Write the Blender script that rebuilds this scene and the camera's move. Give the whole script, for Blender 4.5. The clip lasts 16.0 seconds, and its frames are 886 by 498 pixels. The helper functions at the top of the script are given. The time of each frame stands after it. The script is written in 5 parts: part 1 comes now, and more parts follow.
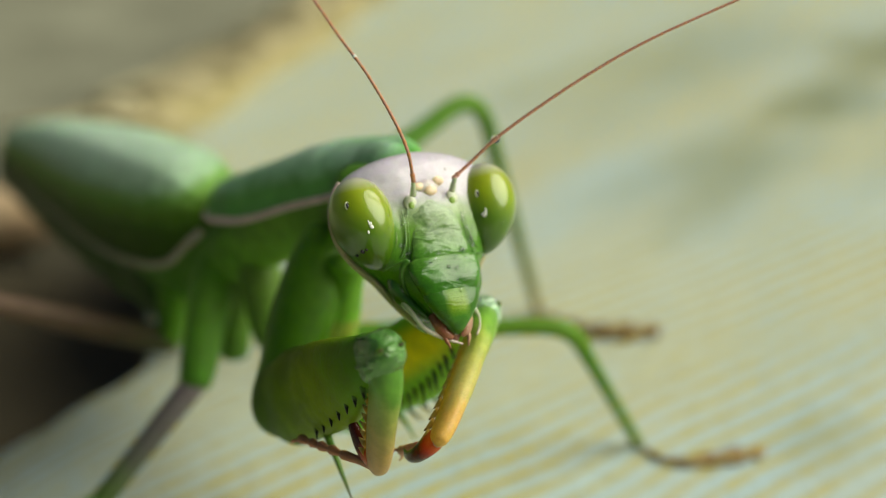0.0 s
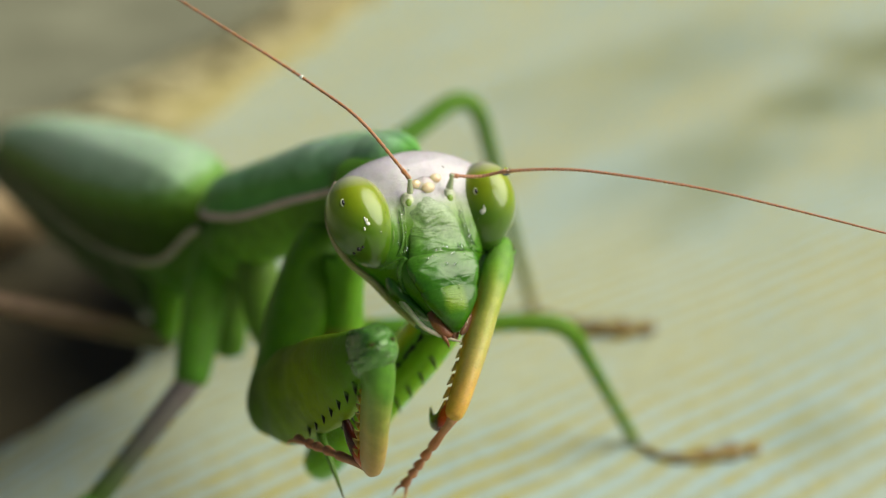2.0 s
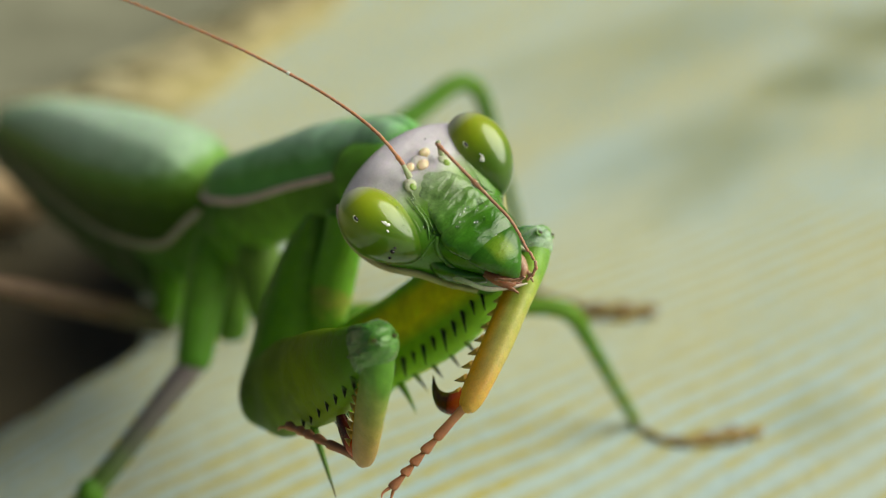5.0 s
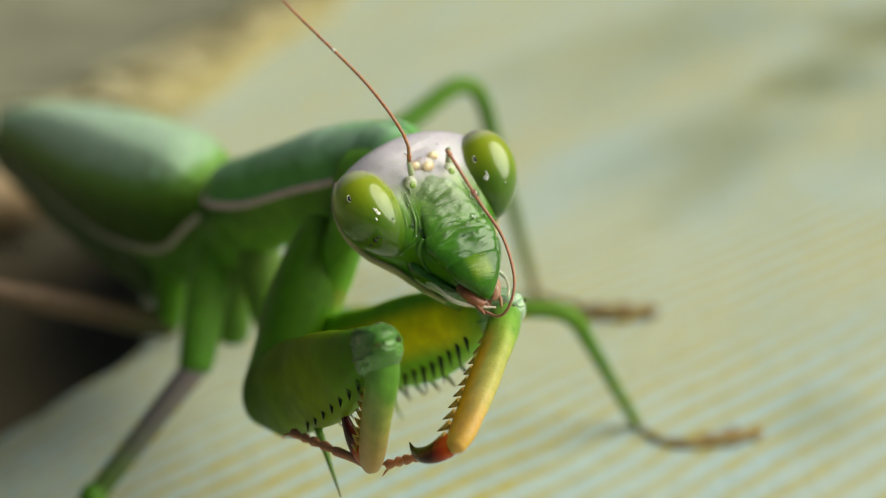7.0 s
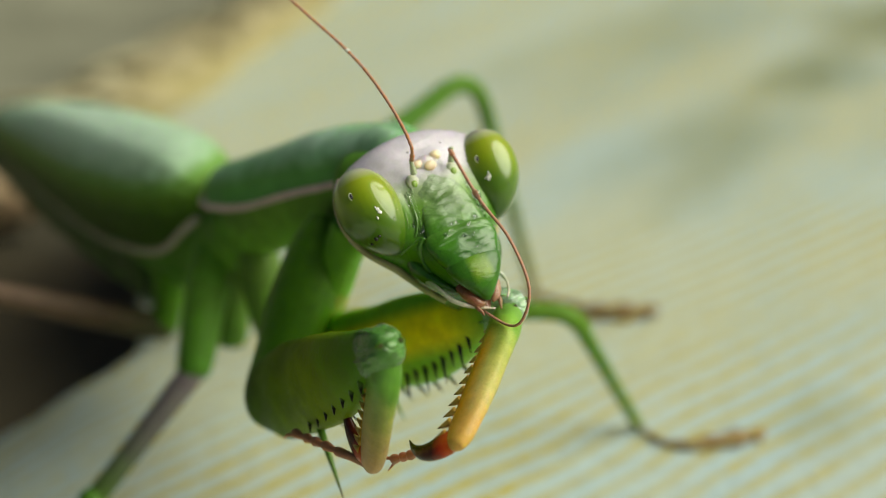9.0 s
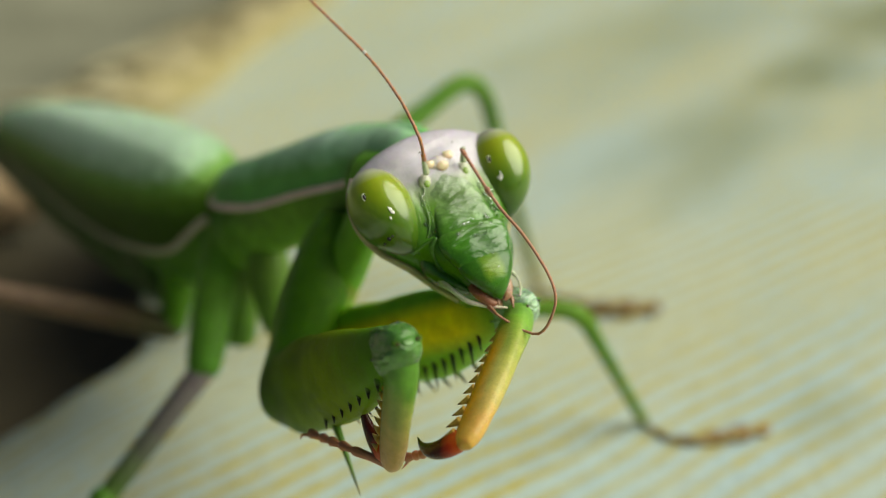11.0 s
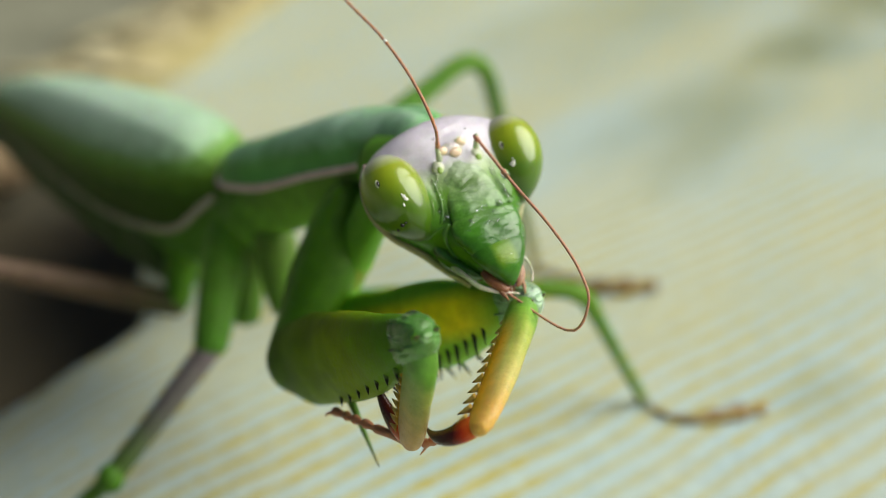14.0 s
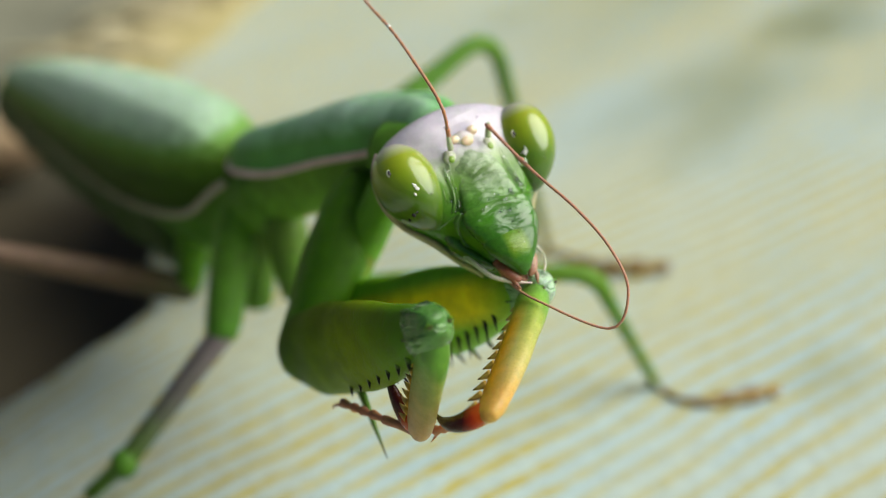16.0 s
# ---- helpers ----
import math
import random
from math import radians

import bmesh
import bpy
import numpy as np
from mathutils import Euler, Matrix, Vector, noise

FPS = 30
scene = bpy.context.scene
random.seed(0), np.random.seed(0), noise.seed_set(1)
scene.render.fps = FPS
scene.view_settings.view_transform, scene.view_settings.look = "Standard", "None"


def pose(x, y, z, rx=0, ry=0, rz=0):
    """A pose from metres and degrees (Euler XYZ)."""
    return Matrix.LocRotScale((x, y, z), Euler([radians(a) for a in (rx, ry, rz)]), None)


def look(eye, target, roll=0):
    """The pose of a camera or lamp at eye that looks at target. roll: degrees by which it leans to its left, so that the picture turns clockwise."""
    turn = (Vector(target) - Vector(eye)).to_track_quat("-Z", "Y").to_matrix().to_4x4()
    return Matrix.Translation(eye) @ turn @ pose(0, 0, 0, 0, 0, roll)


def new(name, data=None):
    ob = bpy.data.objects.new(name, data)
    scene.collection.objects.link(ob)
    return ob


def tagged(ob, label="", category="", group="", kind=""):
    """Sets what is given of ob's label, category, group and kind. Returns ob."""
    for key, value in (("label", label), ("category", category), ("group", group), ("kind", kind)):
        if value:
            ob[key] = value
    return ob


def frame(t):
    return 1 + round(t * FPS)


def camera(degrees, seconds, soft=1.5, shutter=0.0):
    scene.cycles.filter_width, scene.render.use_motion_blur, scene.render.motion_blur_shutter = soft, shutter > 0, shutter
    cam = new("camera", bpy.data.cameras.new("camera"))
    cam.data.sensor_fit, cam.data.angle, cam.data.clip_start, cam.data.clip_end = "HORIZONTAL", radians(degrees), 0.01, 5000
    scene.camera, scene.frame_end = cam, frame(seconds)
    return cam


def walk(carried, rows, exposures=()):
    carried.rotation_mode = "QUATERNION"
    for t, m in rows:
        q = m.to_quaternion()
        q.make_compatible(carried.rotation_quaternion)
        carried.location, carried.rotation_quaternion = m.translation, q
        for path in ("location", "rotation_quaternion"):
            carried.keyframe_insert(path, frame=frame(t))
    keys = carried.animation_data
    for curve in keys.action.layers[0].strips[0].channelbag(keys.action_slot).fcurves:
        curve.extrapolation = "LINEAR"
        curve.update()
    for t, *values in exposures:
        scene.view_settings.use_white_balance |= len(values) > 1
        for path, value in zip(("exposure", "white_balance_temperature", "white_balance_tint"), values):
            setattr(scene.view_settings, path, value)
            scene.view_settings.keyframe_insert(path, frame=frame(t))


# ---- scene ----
import functools

MM = 0.001


def at(x, y, z, rx=0, ry=0, rz=0):
    """A pose from millimetres and degrees."""
    return pose(x * MM, y * MM, z * MM, rx, ry, rz)


def vec(x, y, z):
    return Vector((x * MM, y * MM, z * MM))


# ---- camera ----
cam = camera(40.9, 16.0, soft=0.65, shutter=0.4)
cam.data.dof.use_dof = True
cam.data.dof.focus_distance = 41.5 * MM
cam.data.dof.aperture_fstop = 34.0
walk(cam, [
    (0.0, at(0.47, -0.21, 33.70, 69.13, -0.10, 0.54)),
    (0.5, at(0.36, -0.30, 33.51, 69.25, -0.10, 0.29)),
    (1.0, at(0.21, -0.27, 33.37, 69.29, -0.14, 0.07)),
    (1.5, at(-0.25, -0.29, 33.50, 69.21, -0.31, -0.24)),
    (2.0, at(0.13, -0.28, 33.39, 69.24, -0.16, 0.04)),
    (2.5, at(0.16, -0.20, 33.46, 69.01, -0.33, 0.17)),
    (3.0, at(0.18, -0.05, 33.43, 68.35, -0.31, 0.17)),
    (3.5, at(0.22, 0.05, 33.50, 68.16, -0.29, 0.19)),
    (4.0, at(0.15, 0.03, 33.52, 68.21, -0.31, 0.15)),
    (6.5, at(-0.17, -0.01, 33.94, 68.01, -0.10, -0.15)),
    (7.0, at(0.00, 0.00, 34.00, 68.00, 0.00, -0.00)),
    (7.5, at(0.23, 0.00, 34.07, 67.96, 0.13, 0.21)),
    (8.0, at(0.11, 0.08, 33.98, 67.97, 0.14, 0.09)),
    (8.5, at(-0.34, 0.26, 34.00, 67.86, -0.05, -0.30)),
    (9.0, at(-0.36, 0.67, 34.20, 67.68, 0.00, -0.34)),
    (11.5, at(-1.12, 0.25, 34.46, 67.54, 0.18, -0.75)),
    (12.0, at(-1.09, 0.23, 34.62, 67.42, 0.18, -0.71)),
    (12.5, at(-1.25, 0.14, 34.78, 67.05, -0.10, -0.70)),
    (13.0, at(-1.32, 0.30, 35.00, 66.46, 0.08, -1.03)),
    (13.5, at(-2.40, 0.22, 34.97, 66.24, -0.62, -1.09)),
    (14.0, at(-2.21, 0.22, 35.20, 65.97, -0.50, -1.32)),
    (14.5, at(-2.17, 0.35, 35.14, 65.81, -0.40, -1.11)),
    (15.0, at(-2.31, 0.45, 34.92, 65.29, -0.39, -0.85)),
    (15.5, at(-2.64, 0.35, 35.19, 65.14, -0.40, -0.88)),
    (16.0, at(-2.19, 0.56, 35.57, 64.78, -0.05, -0.93)),
], exposures=[(0.0, 0.0, 6680, 5), (13.05, -0.02, 6680, 5), (13.4, 0.12, 6400, 9), (16.0, 0.18, 6200, 12)])

# ---- light ----
SUN_AZIMUTH, SUN_HEIGHT = 95.0, 42.0     # degrees: low, broad, hazy light from +x
world = bpy.data.worlds.new("sky")
scene.world = world
world.use_nodes = True
sky = world.node_tree.nodes.new("ShaderNodeTexSky")
sky.sky_type = "NISHITA"
sky.sun_disc = False
sky.sun_elevation = radians(SUN_HEIGHT)
sky.sun_rotation = radians(SUN_AZIMUTH)
sky.air_density, sky.dust_density, sky.ozone_density = 1.0, 4.0, 1.0
back = world.node_tree.nodes["Background"]
world.node_tree.links.new(sky.outputs[0], back.inputs[0])
back.inputs[1].default_value = 0.028
sun_data = bpy.data.lights.new("sun", "SUN")
sun_data.energy, sun_data.angle, sun_data.color = 4.1, radians(64), (1.0, 0.97, 0.85)
sun = new("sun", sun_data)
towards = Vector((math.sin(radians(SUN_AZIMUTH)), math.cos(radians(SUN_AZIMUTH)), math.tan(radians(SUN_HEIGHT))))
sun.matrix_world = look(towards, (0, 0, 0))


# ---- materials ----
def material(name, rough=0.5, coat=0.0, sss=0.0, specular=0.5):
    mat = bpy.data.materials.new(name)
    mat.use_nodes = True
    nt = mat.node_tree
    b = nt.nodes["Principled BSDF"]
    b.inputs["Roughness"].default_value = rough
    b.inputs["Coat Weight"].default_value = coat
    b.inputs["Coat Roughness"].default_value = 0.07
    b.inputs["Specular IOR Level"].default_value = specular
    if sss:
        b.inputs["Subsurface Weight"].default_value = sss
        b.inputs["Subsurface Radius"].default_value = (0.5, 1.0, 0.25)
        b.inputs["Subsurface Scale"].default_value = 0.00025
    return mat, nt, b


def node(nt, kind, inputs=None, **props):
    n = nt.nodes.new("ShaderNode" + kind)
    for key, value in props.items():
        setattr(n, key, value)
    for key, value in (inputs or {}).items():
        if isinstance(value, bpy.types.NodeSocket):
            nt.links.new(value, n.inputs[key])
        else:
            n.inputs[key].default_value = value
    return n


def maths(nt, op, a, b=0.0, c=0.0):
    return node(nt, "Math", {0: a, 1: b, 2: c}, operation=op).outputs[0]


def place_mm(nt):
    """The place on the thing, in millimetres."""
    co = node(nt, "TexCoord").outputs["Object"]
    return node(nt, "VectorMath", {0: co, 3: 1000.0}, operation="SCALE").outputs[0]


def mixed(nt, f, a, b, mode="MIX"):
    n = node(nt, "Mix", data_type="RGBA", blend_type=mode)
    n.clamp_factor = True
    for key, value in ((0, f), (6, a), (7, b)):
        if isinstance(value, bpy.types.NodeSocket):
            nt.links.new(value, n.inputs[key])
        else:
            n.inputs[key].default_value = value if key == 0 else (*value, 1.0)
    return n.outputs[2]


def ramp(nt, f, stops):
    n = node(nt, "ValToRGB", {0: f})
    e = n.color_ramp.elements
    while len(e) < len(stops):
        e.new(0.5)
    for el, (p, c) in zip(e, stops):
        el.position, el.color = p, (*c, 1.0)
    return n.outputs[0]


def noise_of(nt, p, scale, detail=3.0, rough=0.55):
    return node(nt, "TexNoise", {"Vector": p, "Scale": scale, "Detail": detail, "Roughness": rough}).outputs["Fac"]


def skin(name, stops, axis="X", low=0.0, high=1.0, rough=0.35, coat=0.0, sss=0.15, mottle=0.35, grain=2.2,
         bump=0.25, wobble=0.12, specks=0.0, across=None, wrinkle=0.0, specular=0.2, fold=1.5):
    """Insect cuticle: colour that changes along one axis of the part, mottled, with fine relief."""
    mat, nt, b = material(name, rough, coat, sss, specular)
    p = place_mm(nt)
    xyz = node(nt, "SeparateXYZ", {0: p}).outputs["XYZ".index(axis)]
    big = noise_of(nt, p, 0.7 * grain, 3)
    fine = noise_of(nt, p, 7.0 * grain, 4, 0.65)
    u = node(nt, "MapRange", {0: xyz, 1: low, 2: high}).outputs[0]
    u = maths(nt, "ADD", u, maths(nt, "MULTIPLY", maths(nt, "SUBTRACT", big, 0.5), wobble * 2))
    colour = ramp(nt, u, stops)
    if across:
        other, lo2, hi2, tint, most, start, end, *gate = across
        v = node(nt, "SeparateXYZ", {0: p}).outputs["XYZ".index(other.upper())]
        if other.islower():
            v = maths(nt, "ABSOLUTE", v)
        f = node(nt, "MapRange", {0: v, 1: lo2, 2: hi2}).outputs[0]
        f = maths(nt, "MULTIPLY", f, node(nt, "MapRange", {0: xyz, 1: start - 0.6, 2: start + 1.0}).outputs[0])
        f = maths(nt, "MULTIPLY", f, node(nt, "MapRange", {0: xyz, 1: end - 1.5, 2: end + 0.5, 3: most, 4: 0.0}).outputs[0])
        if gate:
            g = node(nt, "SeparateXYZ", {0: p}).outputs[2]
            f = maths(nt, "MULTIPLY", f, node(nt, "MapRange", {0: g, 1: gate[0], 2: gate[1]}).outputs[0])
            f = maths(nt, "MULTIPLY", f, node(nt, "MapRange", {0: g, 1: gate[2], 2: gate[3], 3: 1.0, 4: 0.0}).outputs[0])
        colour = mixed(nt, f, colour, tint)
    shade = node(nt, "MapRange", {0: maths(nt, "ADD", maths(nt, "MULTIPLY", big, 0.6), maths(nt, "MULTIPLY", fine, 0.4)),
                                  1: 0.3, 2: 0.7, 3: 1.0 - mottle, 4: 1.0 + mottle}).outputs[0]
    grey = node(nt, "CombineColor", {0: shade, 1: shade, 2: shade}).outputs[0]
    n = node(nt, "VectorMath", {0: colour, 1: grey}, operation="MULTIPLY")
    colour = n.outputs[0]
    if specks:
        cells = node(nt, "TexVoronoi", {"Vector": p, "Scale": 2.4}).outputs["Distance"]
        dot = node(nt, "MapRange", {0: cells, 1: specks * 0.6, 2: specks, 3: 1.0, 4: 0.0}).outputs[0]
        colour = mixed(nt, maths(nt, "MULTIPLY", dot, 0.75), colour, (0.05, 0.04, 0.03))
    nt.links.new(colour, b.inputs["Base Color"])
    r = node(nt, "MapRange", {0: fine, 1: 0.3, 2: 0.7, 3: rough * 0.75, 4: min(1.0, rough * 1.35)}).outputs[0]
    nt.links.new(r, b.inputs["Roughness"])
    h = maths(nt, "ADD", fine, maths(nt, "MULTIPLY", big, 1.5))
    if wrinkle:
        level = node(nt, "VectorMath", {0: p, 1: (0.7, 1.0, 1.7)}, operation="MULTIPLY").outputs[0]
        folds = node(nt, "TexNoise", {"Vector": level, "Scale": fold, "Detail": 2.0, "Distortion": 1.0}).outputs["Fac"]
        ridge = maths(nt, "ABSOLUTE", maths(nt, "SUBTRACT", folds, 0.5))
        h = maths(nt, "ADD", maths(nt, "MULTIPLY", h, 0.16), maths(nt, "MULTIPLY", ridge, -9.0 * wrinkle))
    bp = node(nt, "Bump", {"Strength": bump, "Distance": 0.00008, "Height": h})
    nt.links.new(bp.outputs[0], b.inputs["Normal"])
    nt.links.new(bp.outputs[0], b.inputs["Coat Normal"])
    return mat


m_head = skin("head_cuticle", [(0.0, (0.035, 0.14, 0.004)), (0.40, (0.07, 0.235, 0.006)), (0.57, (0.16, 0.34, 0.04)), (0.66, (0.36, 0.47, 0.24)),
                               (0.735, (0.67, 0.64, 0.70)), (1.0, (0.70, 0.645, 0.73))], "Z", -4.3, 2.65,
              rough=0.3, coat=0.6, bump=0.4, mottle=0.16, wobble=0.06, specks=0.03, wrinkle=0.07, fold=1.6, specular=0.2)
m_face = skin("face_cuticle", [(0.0, (0.035, 0.15, 0.006)), (0.35, (0.075, 0.22, 0.018)), (0.66, (0.19, 0.32, 0.10)), (1.0, (0.44, 0.52, 0.38))], "Z", -2.6, 1.0,
              rough=0.22, coat=1.0, bump=0.6, mottle=0.5, grain=1.5, wrinkle=0.2, fold=1.3, specular=0.2)
m_lip = skin("lip_cuticle", [(0.0, (0.030, 0.13, 0.006)), (0.3, (0.05, 0.19, 0.008)), (0.55, (0.19, 0.32, 0.012)), (0.8, (0.14, 0.28, 0.012)), (1.0, (0.08, 0.25, 0.015))],
             "Z", -4.4, -2.6, rough=0.32, coat=0.6, bump=0.45, mottle=0.3, wrinkle=0.15, across=("x", 0.25, 0.5, (0.030, 0.13, 0.006), 0.95, -20.0, 20.0))
m_clypeus = skin("clypeus_cuticle", [(0.0, (0.022, 0.11, 0.003)), (0.4, (0.032, 0.14, 0.004)), (0.8, (0.055, 0.19, 0.010)), (1.0, (0.10, 0.26, 0.03))], "Z", -3.9, -1.5,
                 rough=0.2, coat=1.0, bump=0.55, mottle=0.35, grain=1.8, wrinkle=0.2, fold=1.1, specular=0.2)
m_orbit = skin("orbit_cuticle", [(0.0, (0.12, 0.28, 0.03)), (0.5, (0.22, 0.36, 0.09)), (0.8, (0.55, 0.56, 0.44)), (1.0, (0.68, 0.62, 0.62))], "Z", -1.7, 1.7, rough=0.25, coat=0.8, mottle=0.2)
m_mount = skin("ocellus_mount_cuticle", [(0.0, (0.66, 0.62, 0.50)), (1.0, (0.72, 0.66, 0.66))], "Z", 0.8, 1.4, rough=0.2, coat=1.0, sss=0.3, mottle=0.15)
m_palp_green = skin("pit_green_cuticle", [(0.0, (0.20, 0.36, 0.04)), (1.0, (0.28, 0.40, 0.08))], "Z", -0.2, 0.2, rough=0.25, coat=0.8)
m_rim = skin("rim_cuticle", [(0.0, (0.42, 0.42, 0.20)), (0.5, (0.46, 0.38, 0.24)), (1.0, (0.56, 0.42, 0.40))], "Z", -3, 2, rough=0.35, mottle=0.2)
m_socket = skin("socket_cuticle", [(0.0, (0.44, 0.52, 0.28)), (1.0, (0.62, 0.62, 0.52))], "Z", -0.4, 0.5, rough=0.25, coat=0.6)
m_jaw = skin("mouthpart_cuticle", [(0.0, (0.30, 0.11, 0.055)), (0.5, (0.34, 0.17, 0.10)), (1.0, (0.44, 0.27, 0.18))], "X", -0.6, 1.0, rough=0.25, coat=0.6, sss=0.3, mottle=0.45)
m_palp = skin("palp_cuticle", [(0.0, (0.179, 0.313, 0.055)), (0.45, (0.56, 0.60, 0.44)), (1.0, (0.74, 0.62, 0.54))],
              "Z", -2.6, -5.0, rough=0.3, coat=0.2)
m_antenna = skin("antenna_cuticle", [(0.0, (0.60, 0.32, 0.25)), (1.0, (0.54, 0.23, 0.11))],
                 "X", 0, 0.4, rough=0.4, mottle=0.3, grain=5, sss=0.05)
m_coxa = skin("coxa_cuticle", [(0.0, (0.10, 0.27, 0.008)), (0.45, (0.07, 0.195, 0.005)), (1.0, (0.085, 0.21, 0.007))],
              "X", 0, 9, rough=0.36, bump=0.4, mottle=0.3, sss=0.3)
# coxa cuticle brightened to paint in the light on one foreleg, with a tan patch
m_coxa_lit = skin("lit_coxa_cuticle", [(0.0, (0.16, 0.38, 0.02)), (0.45, (0.20, 0.45, 0.03)), (0.55, (0.36, 0.40, 0.06)), (0.62, (0.18, 0.42, 0.03)), (1.0, (0.14, 0.36, 0.02))],
                 "X", 0, 9, rough=0.38, bump=0.4, mottle=0.25, sss=0.3)
# olive middle; the elbow end is darkened to paint in its shade
m_femur = skin("femur_cuticle", [(0.0, (0.045, 0.115, 0.003)), (0.25, (0.095, 0.175, 0.003)), (0.6, (0.17, 0.25, 0.004)),
                                 (0.85, (0.085, 0.21, 0.005)), (1.0, (0.06, 0.17, 0.008))], "X", 0, 14.2,
               rough=0.4, bump=0.3, mottle=0.35, specular=0.08, sss=0.15, grain=1.2)
# yellow inner side; all colours raised to paint in light shining through the thigh
m_femur_in = skin("two_sided_femur_cuticle", [(0.0, (0.16, 0.40, 0.012)), (0.3, (0.24, 0.52, 0.016)), (0.8, (0.24, 0.50, 0.03)), (1.0, (0.18, 0.40, 0.05))], "X", 0, 14.2, rough=0.34, bump=0.35, mottle=0.25, sss=0.5, specular=0.15,
                  across=("Y", 0.0, 0.4, (0.98, 0.82, 0.012), 0.92, 2.8, 12.4, -1.3, -0.7, 0.3, 1.0))
m_knee = skin("knee_cuticle", [(0.0, (0.06, 0.165, 0.008)), (0.5, (0.07, 0.21, 0.025)), (1.0, (0.10, 0.26, 0.05))], "X", 11.8, 14.4, rough=0.26, coat=0.55,
              bump=1.0, mottle=0.5, wrinkle=0.6, fold=1.1, sss=0.3, specular=0.3)
m_knee_pale = skin("pale_knee_cuticle", [(0.0, (0.14, 0.33, 0.05)), (0.5, (0.26, 0.46, 0.20)), (1.0, (0.40, 0.58, 0.38))], "X", 11.8, 14.4, rough=0.25, coat=0.8,
                   bump=1.0, mottle=0.45, wrinkle=0.6, fold=1.1, sss=0.4, specular=0.25)
m_tibia = skin("tibia_cuticle", [(0.0, (0.14, 0.33, 0.05)), (0.22, (0.20, 0.40, 0.04)), (0.42, (0.38, 0.44, 0.08)), (0.80, (0.54, 0.46, 0.13)), (1.0, (0.60, 0.36, 0.08))], "X", 0, 6.4,
               rough=0.32, coat=0.25, bump=0.3, mottle=0.25, sss=0.3, specular=0.2, across=("Z", -0.42, 0.08, (0.88, 0.41, 0.003), 0.95, 1.9, 7.4))
m_tibia_near = skin("short_tibia_cuticle", [(0.0, (0.09, 0.25, 0.03)), (0.25, (0.13, 0.31, 0.03)), (0.48, (0.32, 0.36, 0.07)), (0.75, (0.46, 0.32, 0.09)), (1.0, (0.54, 0.30, 0.11))], "X", 0, 5.6,
                    rough=0.32, coat=0.25, bump=0.3, mottle=0.25, sss=0.3, specular=0.2)
m_claw = skin("claw_cuticle", [(0.0, (0.60, 0.12, 0.01)), (0.20, (0.42, 0.035, 0.006)), (0.36, (0.06, 0.006, 0.003)), (1.0, (0.010, 0.008, 0.008))], "Z", 0.0, 2.6, rough=0.22, coat=0.3, sss=0.0, mottle=0.15)
m_spine = skin("spine_cuticle", [(0.0, (0.10, 0.20, 0.03)), (0.18, (0.03, 0.04, 0.02)), (0.35, (0.012, 0.012, 0.012)),
                                 (1.0, (0.010, 0.010, 0.010))], "X", 0, 1.0, rough=0.3, mottle=0.2, sss=0.0)
m_spur = skin("spur_cuticle", [(0.0, (0.112, 0.258, 0.028)), (0.6, (0.112, 0.202, 0.044)), (0.85, (0.10, 0.07, 0.04)),
                               (1.0, (0.04, 0.025, 0.02))], "X", 0, 3.4, rough=0.3, mottle=0.2, sss=0.0)
m_spur_short = skin("short_spur_cuticle", [(0.0, (0.112, 0.258, 0.028)), (0.4, (0.10, 0.16, 0.04)), (0.6, (0.02, 0.02, 0.015)), (1.0, (0.012, 0.010, 0.010))], "X", 0, 1.0,
                    rough=0.3, mottle=0.2, sss=0.0)
m_tooth = skin("tooth_cuticle", [(0.0, (0.60, 0.36, 0.06)), (0.6, (0.52, 0.38, 0.12)), (0.82, (0.24, 0.15, 0.05)), (1.0, (0.05, 0.035, 0.02))],
               "X", 0, 0.66, rough=0.3, mottle=0.2, sss=0.0)
m_tarsus = skin("tarsus_cuticle", [(0.0, (0.52, 0.28, 0.16)), (1.0, (0.46, 0.20, 0.11))], "X", 0, 1.2, rough=0.4, mottle=0.3)
m_foot = skin("foot_cuticle", [(0.0, (0.46, 0.34, 0.17)), (0.5, (0.36, 0.25, 0.10)), (1.0, (0.19, 0.12, 0.05))], "X", 0, 1.6,
              rough=0.5, mottle=0.4)
# teal low band, green middle; light from above painted in as the pale ridge
m_pronotum = skin("pronotum_cuticle", [(0.0, (0.24, 0.50, 0.38)), (0.16, (0.20, 0.48, 0.28)), (0.34, (0.09, 0.32, 0.06)), (0.6, (0.13, 0.38, 0.07)), (0.78, (0.28, 0.54, 0.28)), (1.0, (0.52, 0.72, 0.56))],
                  "Z", -1.3, 1.6, rough=0.35, bump=0.45, mottle=0.35, sss=0.3, grain=0.8, wobble=0.14)
m_body = skin("body_cuticle", [(0.0, (0.065, 0.19, 0.012)), (0.5, (0.15, 0.33, 0.03)), (1.0, (0.075, 0.21, 0.018))], "X", -6, 8, rough=0.4, mottle=0.4, sss=0.25)
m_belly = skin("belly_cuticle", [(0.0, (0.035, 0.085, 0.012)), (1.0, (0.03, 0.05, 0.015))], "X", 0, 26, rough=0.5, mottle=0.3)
# sky light painted on: pale along the back, dark down the shaded flank
m_wing = skin("wing_membrane_lit", [(0.0, (0.022, 0.05, 0.005)), (0.42, (0.05, 0.11, 0.009)), (0.53, (0.11, 0.23, 0.02)), (0.64, (0.19, 0.38, 0.08)), (0.71, (0.40, 0.60, 0.37)),
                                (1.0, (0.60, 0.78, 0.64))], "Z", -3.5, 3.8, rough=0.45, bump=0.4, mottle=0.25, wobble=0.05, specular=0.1)
